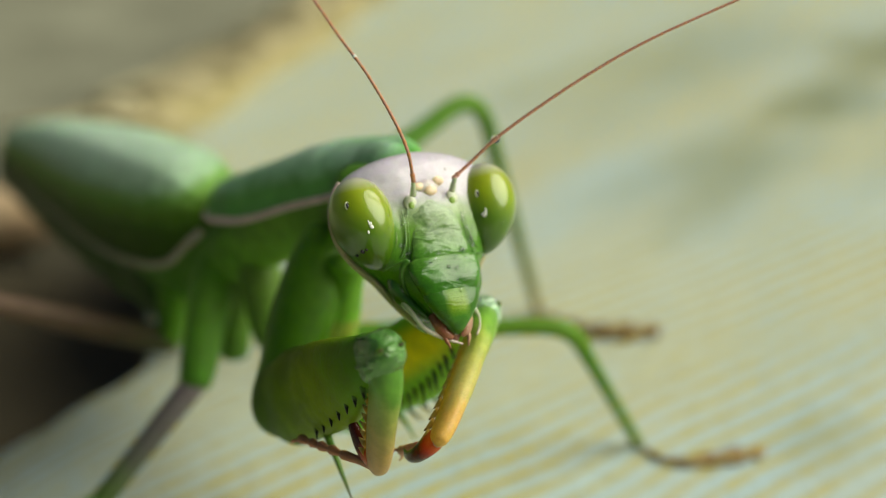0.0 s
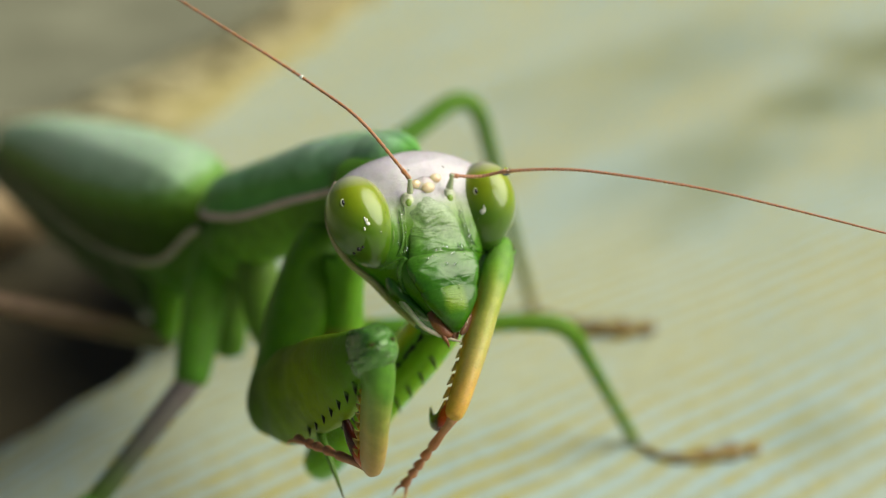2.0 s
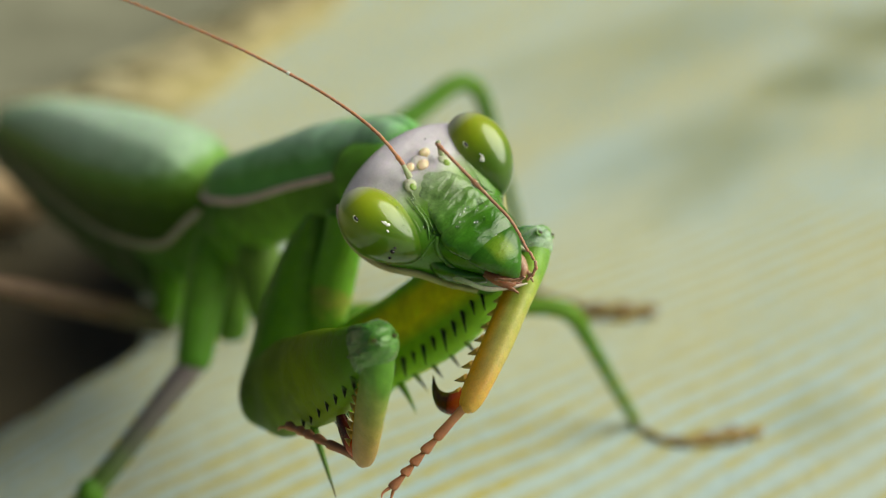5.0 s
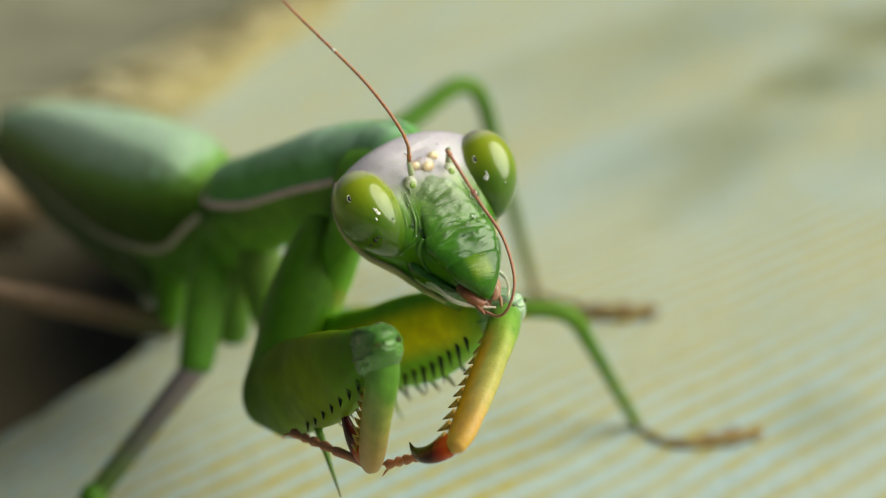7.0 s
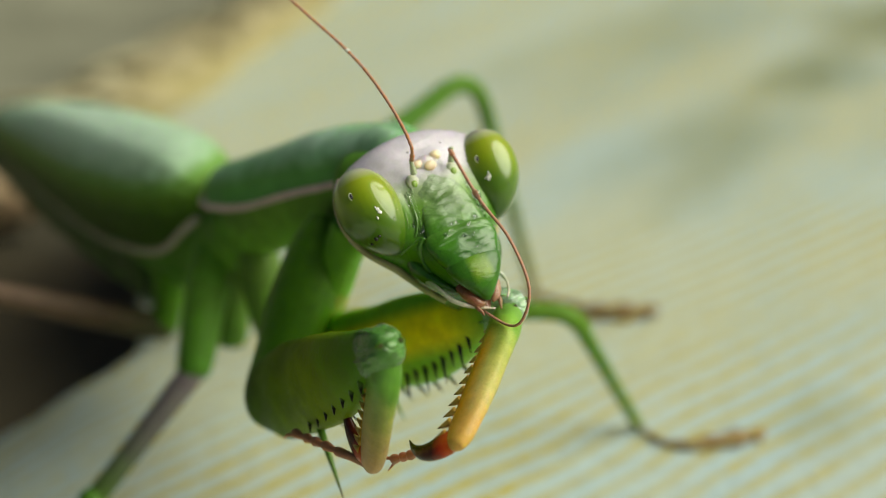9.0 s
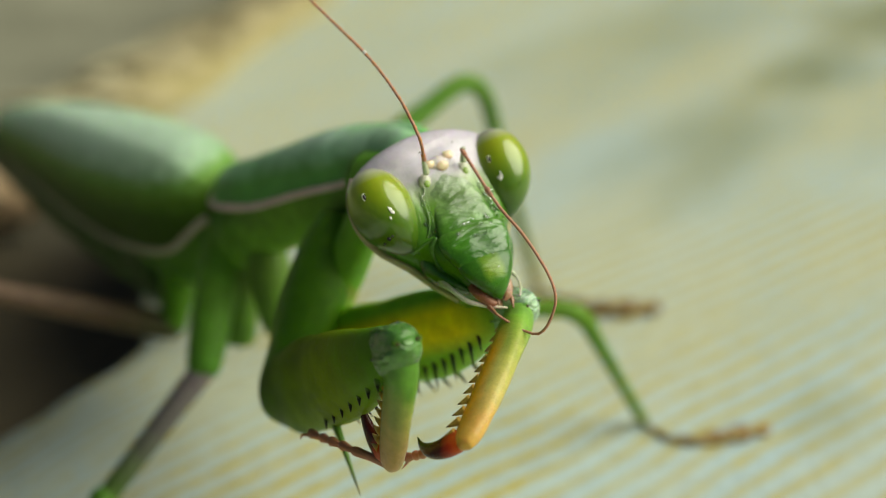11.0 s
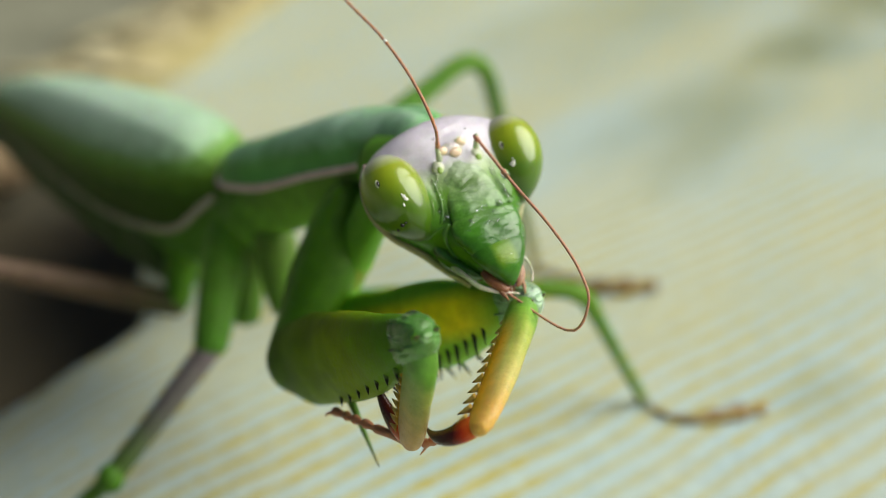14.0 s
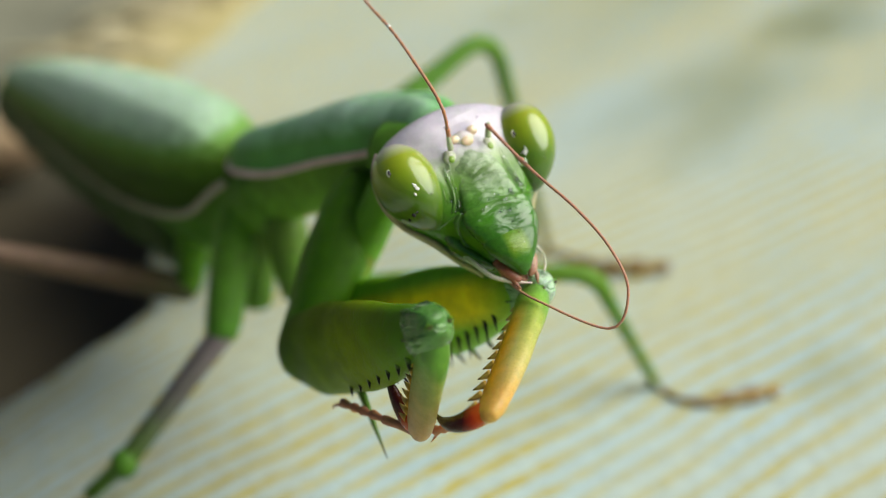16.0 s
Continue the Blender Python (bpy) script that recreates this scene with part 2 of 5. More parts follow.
m_margin = skin("pink_margin", [(0.0, (0.60, 0.46, 0.42)), (1.0, (0.70, 0.60, 0.54))], "X", 0, 15, rough=0.45, mottle=0.2)
m_wing_margin = skin("wing_margin", [(0.0, (0.50, 0.44, 0.34)), (1.0, (0.58, 0.50, 0.42))], "X", 0, 15, rough=0.45, mottle=0.2)
m_leg = skin("leg_cuticle", [(0.0, (0.112, 0.202, 0.028)), (0.5, (0.078, 0.212, 0.014)), (1.0, (0.112, 0.239, 0.017))], "X", 0, 13,
             rough=0.4, mottle=0.25)
m_shin = skin("shin_cuticle", [(0.0, (0.078, 0.202, 0.017)), (0.75, (0.123, 0.230, 0.028)), (1.0, (0.36, 0.30, 0.14))], "X", 0, 11,
              rough=0.4, mottle=0.25)
m_hind_shin = skin("hind_shin_cuticle", [(0.0, (0.08, 0.20, 0.017)), (0.5, (0.11, 0.20, 0.03)), (0.85, (0.20, 0.22, 0.06)), (1.0, (0.34, 0.28, 0.14))], "X", 0, 16.5,
                   rough=0.4, mottle=0.25)
m_brown_leg = skin("brown_leg_cuticle", [(0.0, (0.05, 0.06, 0.02)), (0.35, (0.09, 0.06, 0.033)), (1.0, (0.16, 0.105, 0.07))], "X", 0, 10,
                   rough=0.45, mottle=0.25)
m_grey_leg = skin("grey_leg_cuticle", [(0.0, (0.19, 0.16, 0.16)), (0.4, (0.13, 0.125, 0.11)), (0.75, (0.08, 0.14, 0.03)),
                                       (1.0, (0.090, 0.202, 0.022))], "X", 0, 9.5, rough=0.45, mottle=0.25)
m_pit = skin("pit_cuticle", [(0.0, (0.05, 0.04, 0.015)), (1.0, (0.10, 0.06, 0.02))], rough=0.3)
m_halo = material("pupil_halo", 0.3)[0]
m_halo.node_tree.nodes["Principled BSDF"].inputs["Base Color"].default_value = (0.62, 0.66, 0.42, 1)
m_speck = material("dark_speck", 0.25)[0]
m_speck.node_tree.nodes["Principled BSDF"].inputs["Base Color"].default_value = (0.012, 0.010, 0.010, 1)

# the compound eye: yellow-green, light painted in: paler up and sunward (+x), darker at foot
m_eye, nt, b = material("compound_eye", 0.35, 1.0, 0.2, 0.3)
b.inputs["Coat IOR"].default_value = 1.52
b.inputs["Coat Roughness"].default_value = 0.08
p = place_mm(nt)
x, y, z = node(nt, "SeparateXYZ", {0: p}).outputs
facets = node(nt, "TexVoronoi", {"Vector": p, "Scale": 26.0}).outputs["Distance"]
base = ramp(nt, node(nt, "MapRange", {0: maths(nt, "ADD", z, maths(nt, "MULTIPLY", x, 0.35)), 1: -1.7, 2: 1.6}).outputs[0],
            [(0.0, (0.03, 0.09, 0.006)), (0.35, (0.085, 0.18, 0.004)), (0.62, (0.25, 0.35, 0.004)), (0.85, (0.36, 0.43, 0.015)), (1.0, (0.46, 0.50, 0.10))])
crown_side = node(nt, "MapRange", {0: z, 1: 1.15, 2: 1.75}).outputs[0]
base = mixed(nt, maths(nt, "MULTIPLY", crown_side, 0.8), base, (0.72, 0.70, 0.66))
base = mixed(nt, maths(nt, "MULTIPLY", noise_of(nt, p, 3.0), 0.25), base, (0.10, 0.22, 0.01))
nt.links.new(base, b.inputs["Base Color"])
nt.links.new(node(nt, "Bump", {"Strength": 0.12, "Distance": 0.00001, "Height": facets}).outputs[0], b.inputs["Normal"])

# amber ocelli and dew: clear, glassy
m_ocellus = material("amber_ocellus", 0.08, 1.0, 0.3)[0]
m_ocellus.node_tree.nodes["Principled BSDF"].inputs["Base Color"].default_value = (0.88, 0.70, 0.44, 1)
m_chalk = material("white_grain", 0.5, 0.5)[0]
m_chalk.node_tree.nodes["Principled BSDF"].inputs["Base Color"].default_value = (0.85, 0.85, 0.80, 1)
m_dew = material("dew", 0.03)[0]
q = m_dew.node_tree.nodes["Principled BSDF"]
q.inputs["Base Color"].default_value = (0.98, 1.0, 0.98, 1)
q.inputs["Transmission Weight"].default_value = 1.0
q.inputs["IOR"].default_value = 1.45

# striped cotton: ochre stripes on pale blue-grey, coarse weave, faded and stained in places
m_cloth, nt, b = material("striped_cotton", 0.85, specular=0.2)
p = place_mm(nt)
turn = node(nt, "Mapping", {"Vector": p, "Rotation": (0, 0, radians(-41.0))}).outputs[0]
u, v, w = node(nt, "SeparateXYZ", {0: turn}).outputs
sway = noise_of(nt, p, 0.05, 2)
fray = noise_of(nt, turn, 0.9, 5, 0.65)
wave = maths(nt, "ADD", maths(nt, "MULTIPLY", v, 2 * math.pi / 1.7), maths(nt, "MULTIPLY", sway, 9.0))
stripe = maths(nt, "ADD", maths(nt, "SINE", wave), maths(nt, "MULTIPLY", maths(nt, "SUBTRACT", fray, 0.5), 2.8))
stripe = node(nt, "MapRange", {0: stripe, 1: 0.05, 2: 0.85}).outputs[0]
lain = node(nt, "Mapping", {"Vector": p, "Rotation": (0, 0, radians(-60.0))}).outputs[0]
slant = node(nt, "VectorMath", {0: lain, 1: (0.28, 1.0, 1.0)}, operation="MULTIPLY").outputs[0]
fade = node(nt, "MapRange", {0: noise_of(nt, slant, 0.09, 3), 1: 0.38, 2: 0.60, 3: 0.55, 4: 1.15}).outputs[0]
blue = node(nt, "MapRange", {0: noise_of(nt, slant, 0.11, 3), 1: 0.4, 2: 0.65}).outputs[0]
ground_colour = mixed(nt, blue, (0.555, 0.63, 0.535), (0.48, 0.625, 0.64))
colour = mixed(nt, maths(nt, "MULTIPLY", stripe, fade), ground_colour, (0.55, 0.47, 0.10))
thread = maths(nt, "MULTIPLY", maths(nt, "SINE", maths(nt, "MULTIPLY", u, 2 * math.pi / 0.42)),
               maths(nt, "SINE", maths(nt, "MULTIPLY", v, 2 * math.pi / 0.36)))
grain = maths(nt, "ADD", maths(nt, "MULTIPLY", thread, 0.10), maths(nt, "MULTIPLY", noise_of(nt, p, 1.1, 5, 0.7), 0.45))
tone = node(nt, "MapRange", {0: grain, 1: 0.0, 2: 0.5, 3: 0.66, 4: 1.19}).outputs[0]
colour = node(nt, "VectorMath", {0: colour, 1: node(nt, "CombineColor", {0: tone, 1: tone, 2: tone}).outputs[0]}, operation="MULTIPLY").outputs[0]
STAINS = ((147, 31, 16, 7, 0.85), (116, 33, 28, 8, 0.55), (188, 30, 30, 11, 0.85), (63.7, 11.6, 5, 3, 0.30), (165, 58, 50, 14, 0.42), (240, 5, 70, 24, 0.70), (150, 12, 45, 10, 0.35), (104, 4, 18, 8, 0.2))
ragged = maths(nt, "MULTIPLY", maths(nt, "SUBTRACT", noise_of(nt, slant, 0.16, 4), 0.5), 1.5)
for su, sv, along_it, wide, strength in STAINS:
    near = node(nt, "VectorMath", {0: node(nt, "VectorMath", {0: lain, 1: (su, sv, 0)}, operation="SUBTRACT").outputs[0],
                                   1: (1 / along_it, 1 / wide, 0)}, operation="MULTIPLY").outputs[0]
    d = node(nt, "VectorMath", {0: near}, operation="LENGTH").outputs["Value"]
    stain = node(nt, "MapRange", {0: maths(nt, "ADD", d, ragged), 1: 0.2, 2: 1.2, 3: strength, 4: 0.0}).outputs[0]
    colour = mixed(nt, stain, colour, (0.20, 0.23, 0.12))
nt.links.new(colour, b.inputs["Base Color"])
nt.links.new(node(nt, "Bump", {"Strength": 0.5, "Distance": 0.0001, "Height": grain}).outputs[0], b.inputs["Normal"])


def rough_stuff(name, dark, light, scale, rough=0.85, bump=0.6, depth=0.0004):
    mat, nt, b = material(name, rough, specular=0.3)
    p = place_mm(nt)
    a, c = noise_of(nt, p, scale, 5, 0.65), noise_of(nt, p, scale * 9, 3)
    f = maths(nt, "ADD", maths(nt, "MULTIPLY", a, 0.7), maths(nt, "MULTIPLY", c, 0.3))
    nt.links.new(ramp(nt, f, [(0.3, dark), (0.7, light)]), b.inputs["Base Color"])
    nt.links.new(node(nt, "Bump", {"Strength": bump, "Distance": depth, "Height": f}).outputs[0], b.inputs["Normal"])
    return mat


m_hem = rough_stuff("ochre_hem", (0.20, 0.19, 0.10), (0.66, 0.56, 0.24), 0.13)
m_thread = rough_stuff("frayed_thread", (0.42, 0.36, 0.18), (0.76, 0.68, 0.42), 0.2)
m_ground = rough_stuff("grey_earth", (0.15, 0.15, 0.10), (0.35, 0.35, 0.25), 0.03)
nt = m_ground.node_tree
b = nt.nodes["Principled BSDF"]
p = place_mm(nt)
# shade left of the insect, painted on the earth as a ragged dark patch
painted_shade = node(nt, "VectorMath", {0: node(nt, "VectorMath", {0: p, 1: (-48, 92, 0)}, operation="SUBTRACT").outputs[0], 1: (1 / 75, 1 / 110, 0)}, operation="MULTIPLY").outputs[0]
painted_shade = maths(nt, "ADD", node(nt, "VectorMath", {0: painted_shade}, operation="LENGTH").outputs["Value"], maths(nt, "MULTIPLY", noise_of(nt, p, 0.03, 4), 0.5))
painted_shade = node(nt, "MapRange", {0: painted_shade, 1: 0.85, 2: 1.35, 3: 0.95, 4: 0.0}).outputs[0]
earth = b.inputs["Base Color"].links[0].from_socket
nt.links.new(mixed(nt, painted_shade, earth, (0.085, 0.068, 0.038)), b.inputs["Base Color"])
m_wood = rough_stuff("bare_wood", (0.34, 0.22, 0.10), (0.66, 0.50, 0.32), 0.12)


# ---- building ----
def part(name, bm, mat, parent, label="", m=None):
    """Link a bmesh as one mesh object under a thing or a part."""
    for f in bm.faces:
        f.smooth = True
    bmesh.ops.recalc_face_normals(bm, faces=bm.faces)
    me = bpy.data.meshes.new(name)
    bm.to_mesh(me)
    bm.free()
    me.materials.append(mat)
    ob = new(name, me)
    if parent:
        ob.parent = parent
    if m:
        ob.matrix_basis = m
    return tagged(ob, label)


def again(ob, m, parent=None):
    """The same piece at another pose."""
    o = new(ob.name.split(".")[0], ob.data)
    o.parent = parent or ob.parent
    o.matrix_basis = m
    return tagged(o, ob["label"] if "label" in ob else "")


def spread(ctrl, n):
    """Catmull-Rom through rows of numbers, n steps a stretch."""
    rows = [np.array(r, float) for r in ctrl]
    rows = [2 * rows[0] - rows[1]] + rows + [2 * rows[-1] - rows[-2]]
    out = []
    for i in range(1, len(rows) - 2):
        a, b, c, d = rows[i - 1:i + 3]
        for k in range(n):
            s = k / n
            out.append(0.5 * (2 * b + (c - a) * s + (2 * a - 5 * b + 4 * c - d) * s * s + (3 * b - a - 3 * c + d) * s ** 3))
    out.append(rows[-2])
    return out


def smooth_line(points, n):
    return [Vector(r) for r in spread([tuple(q) for q in points], n)]


def loft(bm, ctrl, flat=(0, 0, 1), seg=20, n=5, power=2.0, dents=0.0, seed=0.0):
    """A closed tube along rows of x, y, z, half width, half height (mm); height is measured along flat."""
    rows = spread(ctrl, n)
    rings = []
    flat = Vector(flat)
    for i, r in enumerate(rows):
        t = Vector(rows[min(i + 1, len(rows) - 1)][:3] - rows[max(i - 1, 0)][:3]).normalized()
        up = (flat - t * flat.dot(t)).normalized()
        side = up.cross(t)
        ring = []
        for k in range(seg):
            a = 2 * math.pi * k / seg
            c, s = math.cos(a), math.sin(a)
            c, s = math.copysign(abs(c) ** (2 / power), c), math.copysign(abs(s) ** (2 / power), s)
            q = Vector(r[:3]) + side * (max(r[3], 0.01) * c) + up * (max(r[4], 0.01) * s)
            if dents:
                q += (q - Vector(r[:3])).normalized() * dents * noise.noise(Vector((q.x * 0.43 + q.y * 0.31 + seed, q.y * 0.47 - q.z * 0.29, q.z * 0.41 + q.x * 0.23)))
            ring.append(bm.verts.new(q * MM))
        rings.append(ring)
    for a, b in zip(rings, rings[1:]):
        for k in range(seg):
            bm.faces.new((a[k], a[(k + 1) % seg], b[(k + 1) % seg], b[k]))
    bm.faces.new(rings[0][::-1])
    bm.faces.new(rings[-1])
    return bm


def tube(ctrl, flat=(0, 0, 1), **more):
    return loft(bmesh.new(), ctrl, flat, **more)


def ball(rx, ry, rz, seg=24, rings=16, squash=None):
    bm = bmesh.new()
    bmesh.ops.create_uvsphere(bm, u_segments=seg, v_segments=rings, radius=1.0)
    for v in bm.verts:
        v.co = Vector((v.co.x * rx, v.co.y * ry, v.co.z * rz)) * MM
        if squash:
            v.co = squash(v.co / MM) * MM
    return bm


def cone(length, radius, bend=0.0, seg=8):
    """A thorn along +x, bent towards +z."""
    return tube([(0, 0, 0, radius, radius), (length * 0.35, 0, bend * 0.12, radius * 0.72, radius * 0.72),
                 (length * 0.7, 0, bend * 0.5, radius * 0.4, radius * 0.4), (length, 0, bend, 0.015, 0.015)], seg=seg, n=2)


# ---- the ground and the cloth ----
def sheet(x0, x1, y0, y1, nx, ny, height, thick):
    bm = bmesh.new()
    grids = []
    for top in (True, False):
        grid = [[bm.verts.new(vec(x0 + (x1 - x0) * i / nx, y0 + (y1 - y0) * j / ny,
                                  height(x0 + (x1 - x0) * i / nx, y0 + (y1 - y0) * j / ny) - (0 if top else thick)))
                 for j in range(ny + 1)] for i in range(nx + 1)]
        for i in range(nx):
            for j in range(ny):
                q = (grid[i][j], grid[i + 1][j], grid[i + 1][j + 1], grid[i][j + 1])
                bm.faces.new(q if top else q[::-1])
        grids.append(grid)
    a, c = grids
    for i in range(nx):
        for j in (0, ny):
            bm.faces.new((a[i][j], a[i + 1][j], c[i + 1][j], c[i][j]))
    for j in range(ny):
        for i in (0, nx):
            bm.faces.new((a[i][j], a[i][j + 1], c[i][j + 1], c[i][j]))
    return bm


def cloth_height(x, y):
    """Nearly flat under the insect, with slow waves further off."""
    d = math.hypot(x, y - 58)
    far = min(1.0, max(0.0, (d - 30) / 60))
    return -1.2 + far * (1.6 * noise.noise(Vector((x * 0.018, y * 0.018, 3.0))) - 0.4)


EDGE = ((-160, -60), (20, -30), (40, -13.0), (49, -10.6), (56, -10.4), (62, -9.8), (68, -9.0), (78, -8.6), (92, -12.4), (108, -20.0), (128, -32.5))


def edge_line(y):
    """The platform's border, over which the cloth bends: x at each y."""
    if y >= 128:
        return hem_line(y)
    for (y0, x0), (y1, x1) in zip(EDGE, EDGE[1:]):
        if y <= y1:
            u = (y - y0) / (y1 - y0)
            return x0 + (x1 - x0) * u * u * (3 - 2 * u) + 0.4 * noise.noise(Vector((1, y * 0.06, 0)))


def hem_line(y):
    """The cloth's far-left border: x at each y."""
    return -32.5 + (y - 128) * 0.165


DROP = 30.0     # from the cloth down to the ground
bm = bmesh.new()
bmesh.ops.create_grid(bm, x_segments=80, y_segments=80, size=400.0)
for v in bm.verts:
    v.co = Vector((v.co.x * abs(v.co.x) / 400, v.co.y * abs(v.co.y) / 400, 0))
    v.co.z = -DROP * MM - 0.001 + 0.001 * noise.noise(v.co * 20)
ground = tagged(part("ground", bm, m_ground, None, "grey-brown bare earth below and beyond the cloth"), category="ground", kind="structure")


def platform_block():
    """An unseen block added under the cloth, its near-left border following the cloth's bend."""
    bm = bmesh.new()
    outline = [(258, -160), (258, 396)] + [(edge_line(y) + 2.5, y) for y in (396, 300, 200, 128, 108, 92, 78, 68, 62, 56, 49, 40, 20, -160)]
    rings = []
    for z in (-2.9, -DROP - 1.5):
        rings.append([bm.verts.new(vec(x, y, z)) for x, y in outline])
    n = len(outline)
    for k in range(n):
        bm.faces.new((rings[0][k], rings[0][(k + 1) % n], rings[1][(k + 1) % n], rings[1][k]))
    bm.faces.new(rings[0])
    bm.faces.new(rings[1][::-1])
    return bm


# never in view: holds the cloth up and throws shade on the earth
platform = tagged(part("platform", platform_block(), m_wood, None, "unseen low wooden block added under the striped cloth"), category="platform", kind="structure")
for f in platform.data.polygons:
    f.use_smooth = False


def cloth_sheet():
    bm = sheet(0, 1, 0, 1, 130, 130, lambda x, y: 0.0, 1.0)
    for v in bm.verts:
        u, w = v.co.x / MM, v.co.y / MM
        under = 0.35 if v.co.z < -0.0005 else 0.0
        y = -160 + 560 * w
        edge = edge_line(y)
        # the fall to the left is added to turn the cloth from the sun
        far = min(1.0, max(0.0, (y - 96) / 32))
        near = min(1.0, max(0.0, (y - 66) / 16))
        bend = 42.0 - 26.0 * near - 10.0 * far          # a soft bend, tighter towards the sewn border
        hang = 64.0 - 49.0 * near - 12.0 * far
        left = edge - hang
        x = left + (260 - left) * u ** 2.3
        z = cloth_height(x, y)
        if x < edge:
            d, r = edge - x, bend - under
            a = min(d / bend, radians(74))
            over = max(0.0, d - bend * radians(74))
            x = edge - r * math.sin(a) - over * math.cos(radians(74))
            z -= bend - r * math.cos(a) + over * math.sin(radians(74))
            z = max(z, -DROP + 0.4 - under)
        else:
            z -= under
        v.co = vec(x, y, z)
    return bm


cloth = tagged(part("cloth", cloth_sheet(), m_cloth, None, "pale cotton cloth with ochre and blue-grey stripes, faintly stained"),
               category="cloth")


def hem_band():
    rows = []
    for i in range(40):
        y = 119 + i * 7.2
        x = hem_line(y) - 0.4
        r = 0.8 + 0.25 * noise.noise(Vector((0, y * 0.07, 0)))
        rows.append((x + 0.8 * noise.noise(Vector((5, y * 0.05, 0))), y, cloth_height(x, y) + 0.2, (6.0 + 2.2 * noise.noise(Vector((9, y * 0.11, 0)))) * r, 0.7 * r))
    return tube(rows, seg=14, n=2)


hem = part("hem", hem_band(), m_hem, cloth, "thick yellow-ochre sewn border")


def fringe():
    """Frayed threads along the hem's outer side, joined into one tuft."""
    bm = bmesh.new()
    wild = random.Random(11)
    for i in range(110):
        y = 121 + i * 1.9 + wild.uniform(-1, 1)
        x = hem_line(y) - 3.0 + wild.uniform(-1.5, 6.0)
        z = cloth_height(x, y) + 0.7
        far, lean, r = wild.uniform(6, 15), wild.uniform(-9, 5), wild.uniform(0.35, 0.8)
        loft(bm, [(x, y, z, r, r * 0.6), (x - far * 0.5, y + lean * 0.4, z + wild.uniform(0.0, 1.2), r, r * 0.6), (x - far, y + lean, z - wild.uniform(0.5, 2.5), r * 0.4, r * 0.3)], seg=6, n=3)
    return bm


tagged(part("fringe", fringe(), m_thread, hem, "frayed pale yellow threads"), kind="stuff")


def stick():
    rows = []
    for i in range(16):
        u = i / 15
        r = 5.4 * (0.45 if i == 0 else 0.85 if i == 1 else 1.0 + 0.06 * math.sin(i * 1.7))
        rows.append((-58.5 - 90 * u, 163.0 + 12 * u, 5.0 - DROP + 0.3 * math.sin(i), r, r))
    return tube(rows, seg=22, n=3, dents=0.5)


tagged(part("stick", stick(), m_wood, None, "thick weathered beige stick lying on the earth"), category="stick")


# ---- the mantis ----
ROOT = vec(-9.0, 56.0, -1.2)
mantis = new("praying_mantis")
mantis.location = ROOT
tagged(mantis, "green praying mantis with a pinkish crown, standing on striped cloth", "mantis")


def in_mantis(m):
    return Matrix.Translation(-ROOT) @ m


def static_bone(a, b, hint=(0, 0, 100)):
    a, b, hint = vec(*a), vec(*b), vec(*hint)
    x = (b - a).normalized()
    z = (hint - a) - x * (hint - a).dot(x)
    z.normalize()
    return in_mantis(Matrix.Translation(a) @ Matrix((x, z.cross(x), z)).transposed().to_4x4())


def span(a, b):
    return math.dist(a, b)


def limb(name, a, b, radii, mat, parent=None, label="", squash=1.0, hint=(0, 0, 100), dents=0.02):
    """A static piece of leg from a to b (mm), with its radii at even steps."""
    d = span(a, b)
    rows = [(-0.35 * radii[0], 0, 0, radii[0] * 0.45, radii[0] * 0.45)]
    rows += [(d * i / (len(radii) - 1), 0, 0, r * squash, r) for i, r in enumerate(radii)]
    rows.append((d + 0.35 * radii[-1], 0, 0, radii[-1] * 0.45, radii[-1] * 0.45))
    ob = part(name, tube(rows, seg=16, n=4, dents=dents, seed=a[0]), mat, mantis, label)
    ob.matrix_basis = static_bone(a, b, hint)
    return ob


# head: x to the mantis's own left side, -y out of the face, z to the crown
HEAD_ROWS_OF_SHAPE = [(2.66, 0.7, -0.75), (2.56, 1.35, -1.05), (2.38, 1.95, -1.28), (2.12, 2.48, -1.46), (1.75, 2.9, -1.62), (1.2, 3.18, -1.76), (0.5, 3.32, -1.9), (-0.2, 3.24, -2.0),
                      (-0.8, 3.0, -2.06), (-1.3, 2.66, -2.12), (-1.7, 2.3, -2.18), (-2.1, 1.98, -2.24), (-2.6, 1.68, -2.36), (-3.1, 1.36, -2.44), (-3.5, 1.05, -2.46), (-3.95, 0.68, -2.38),
                      (-4.25, 0.32, -2.2)]
HEAD_BACK = 0.12     # y of the widest line round the head


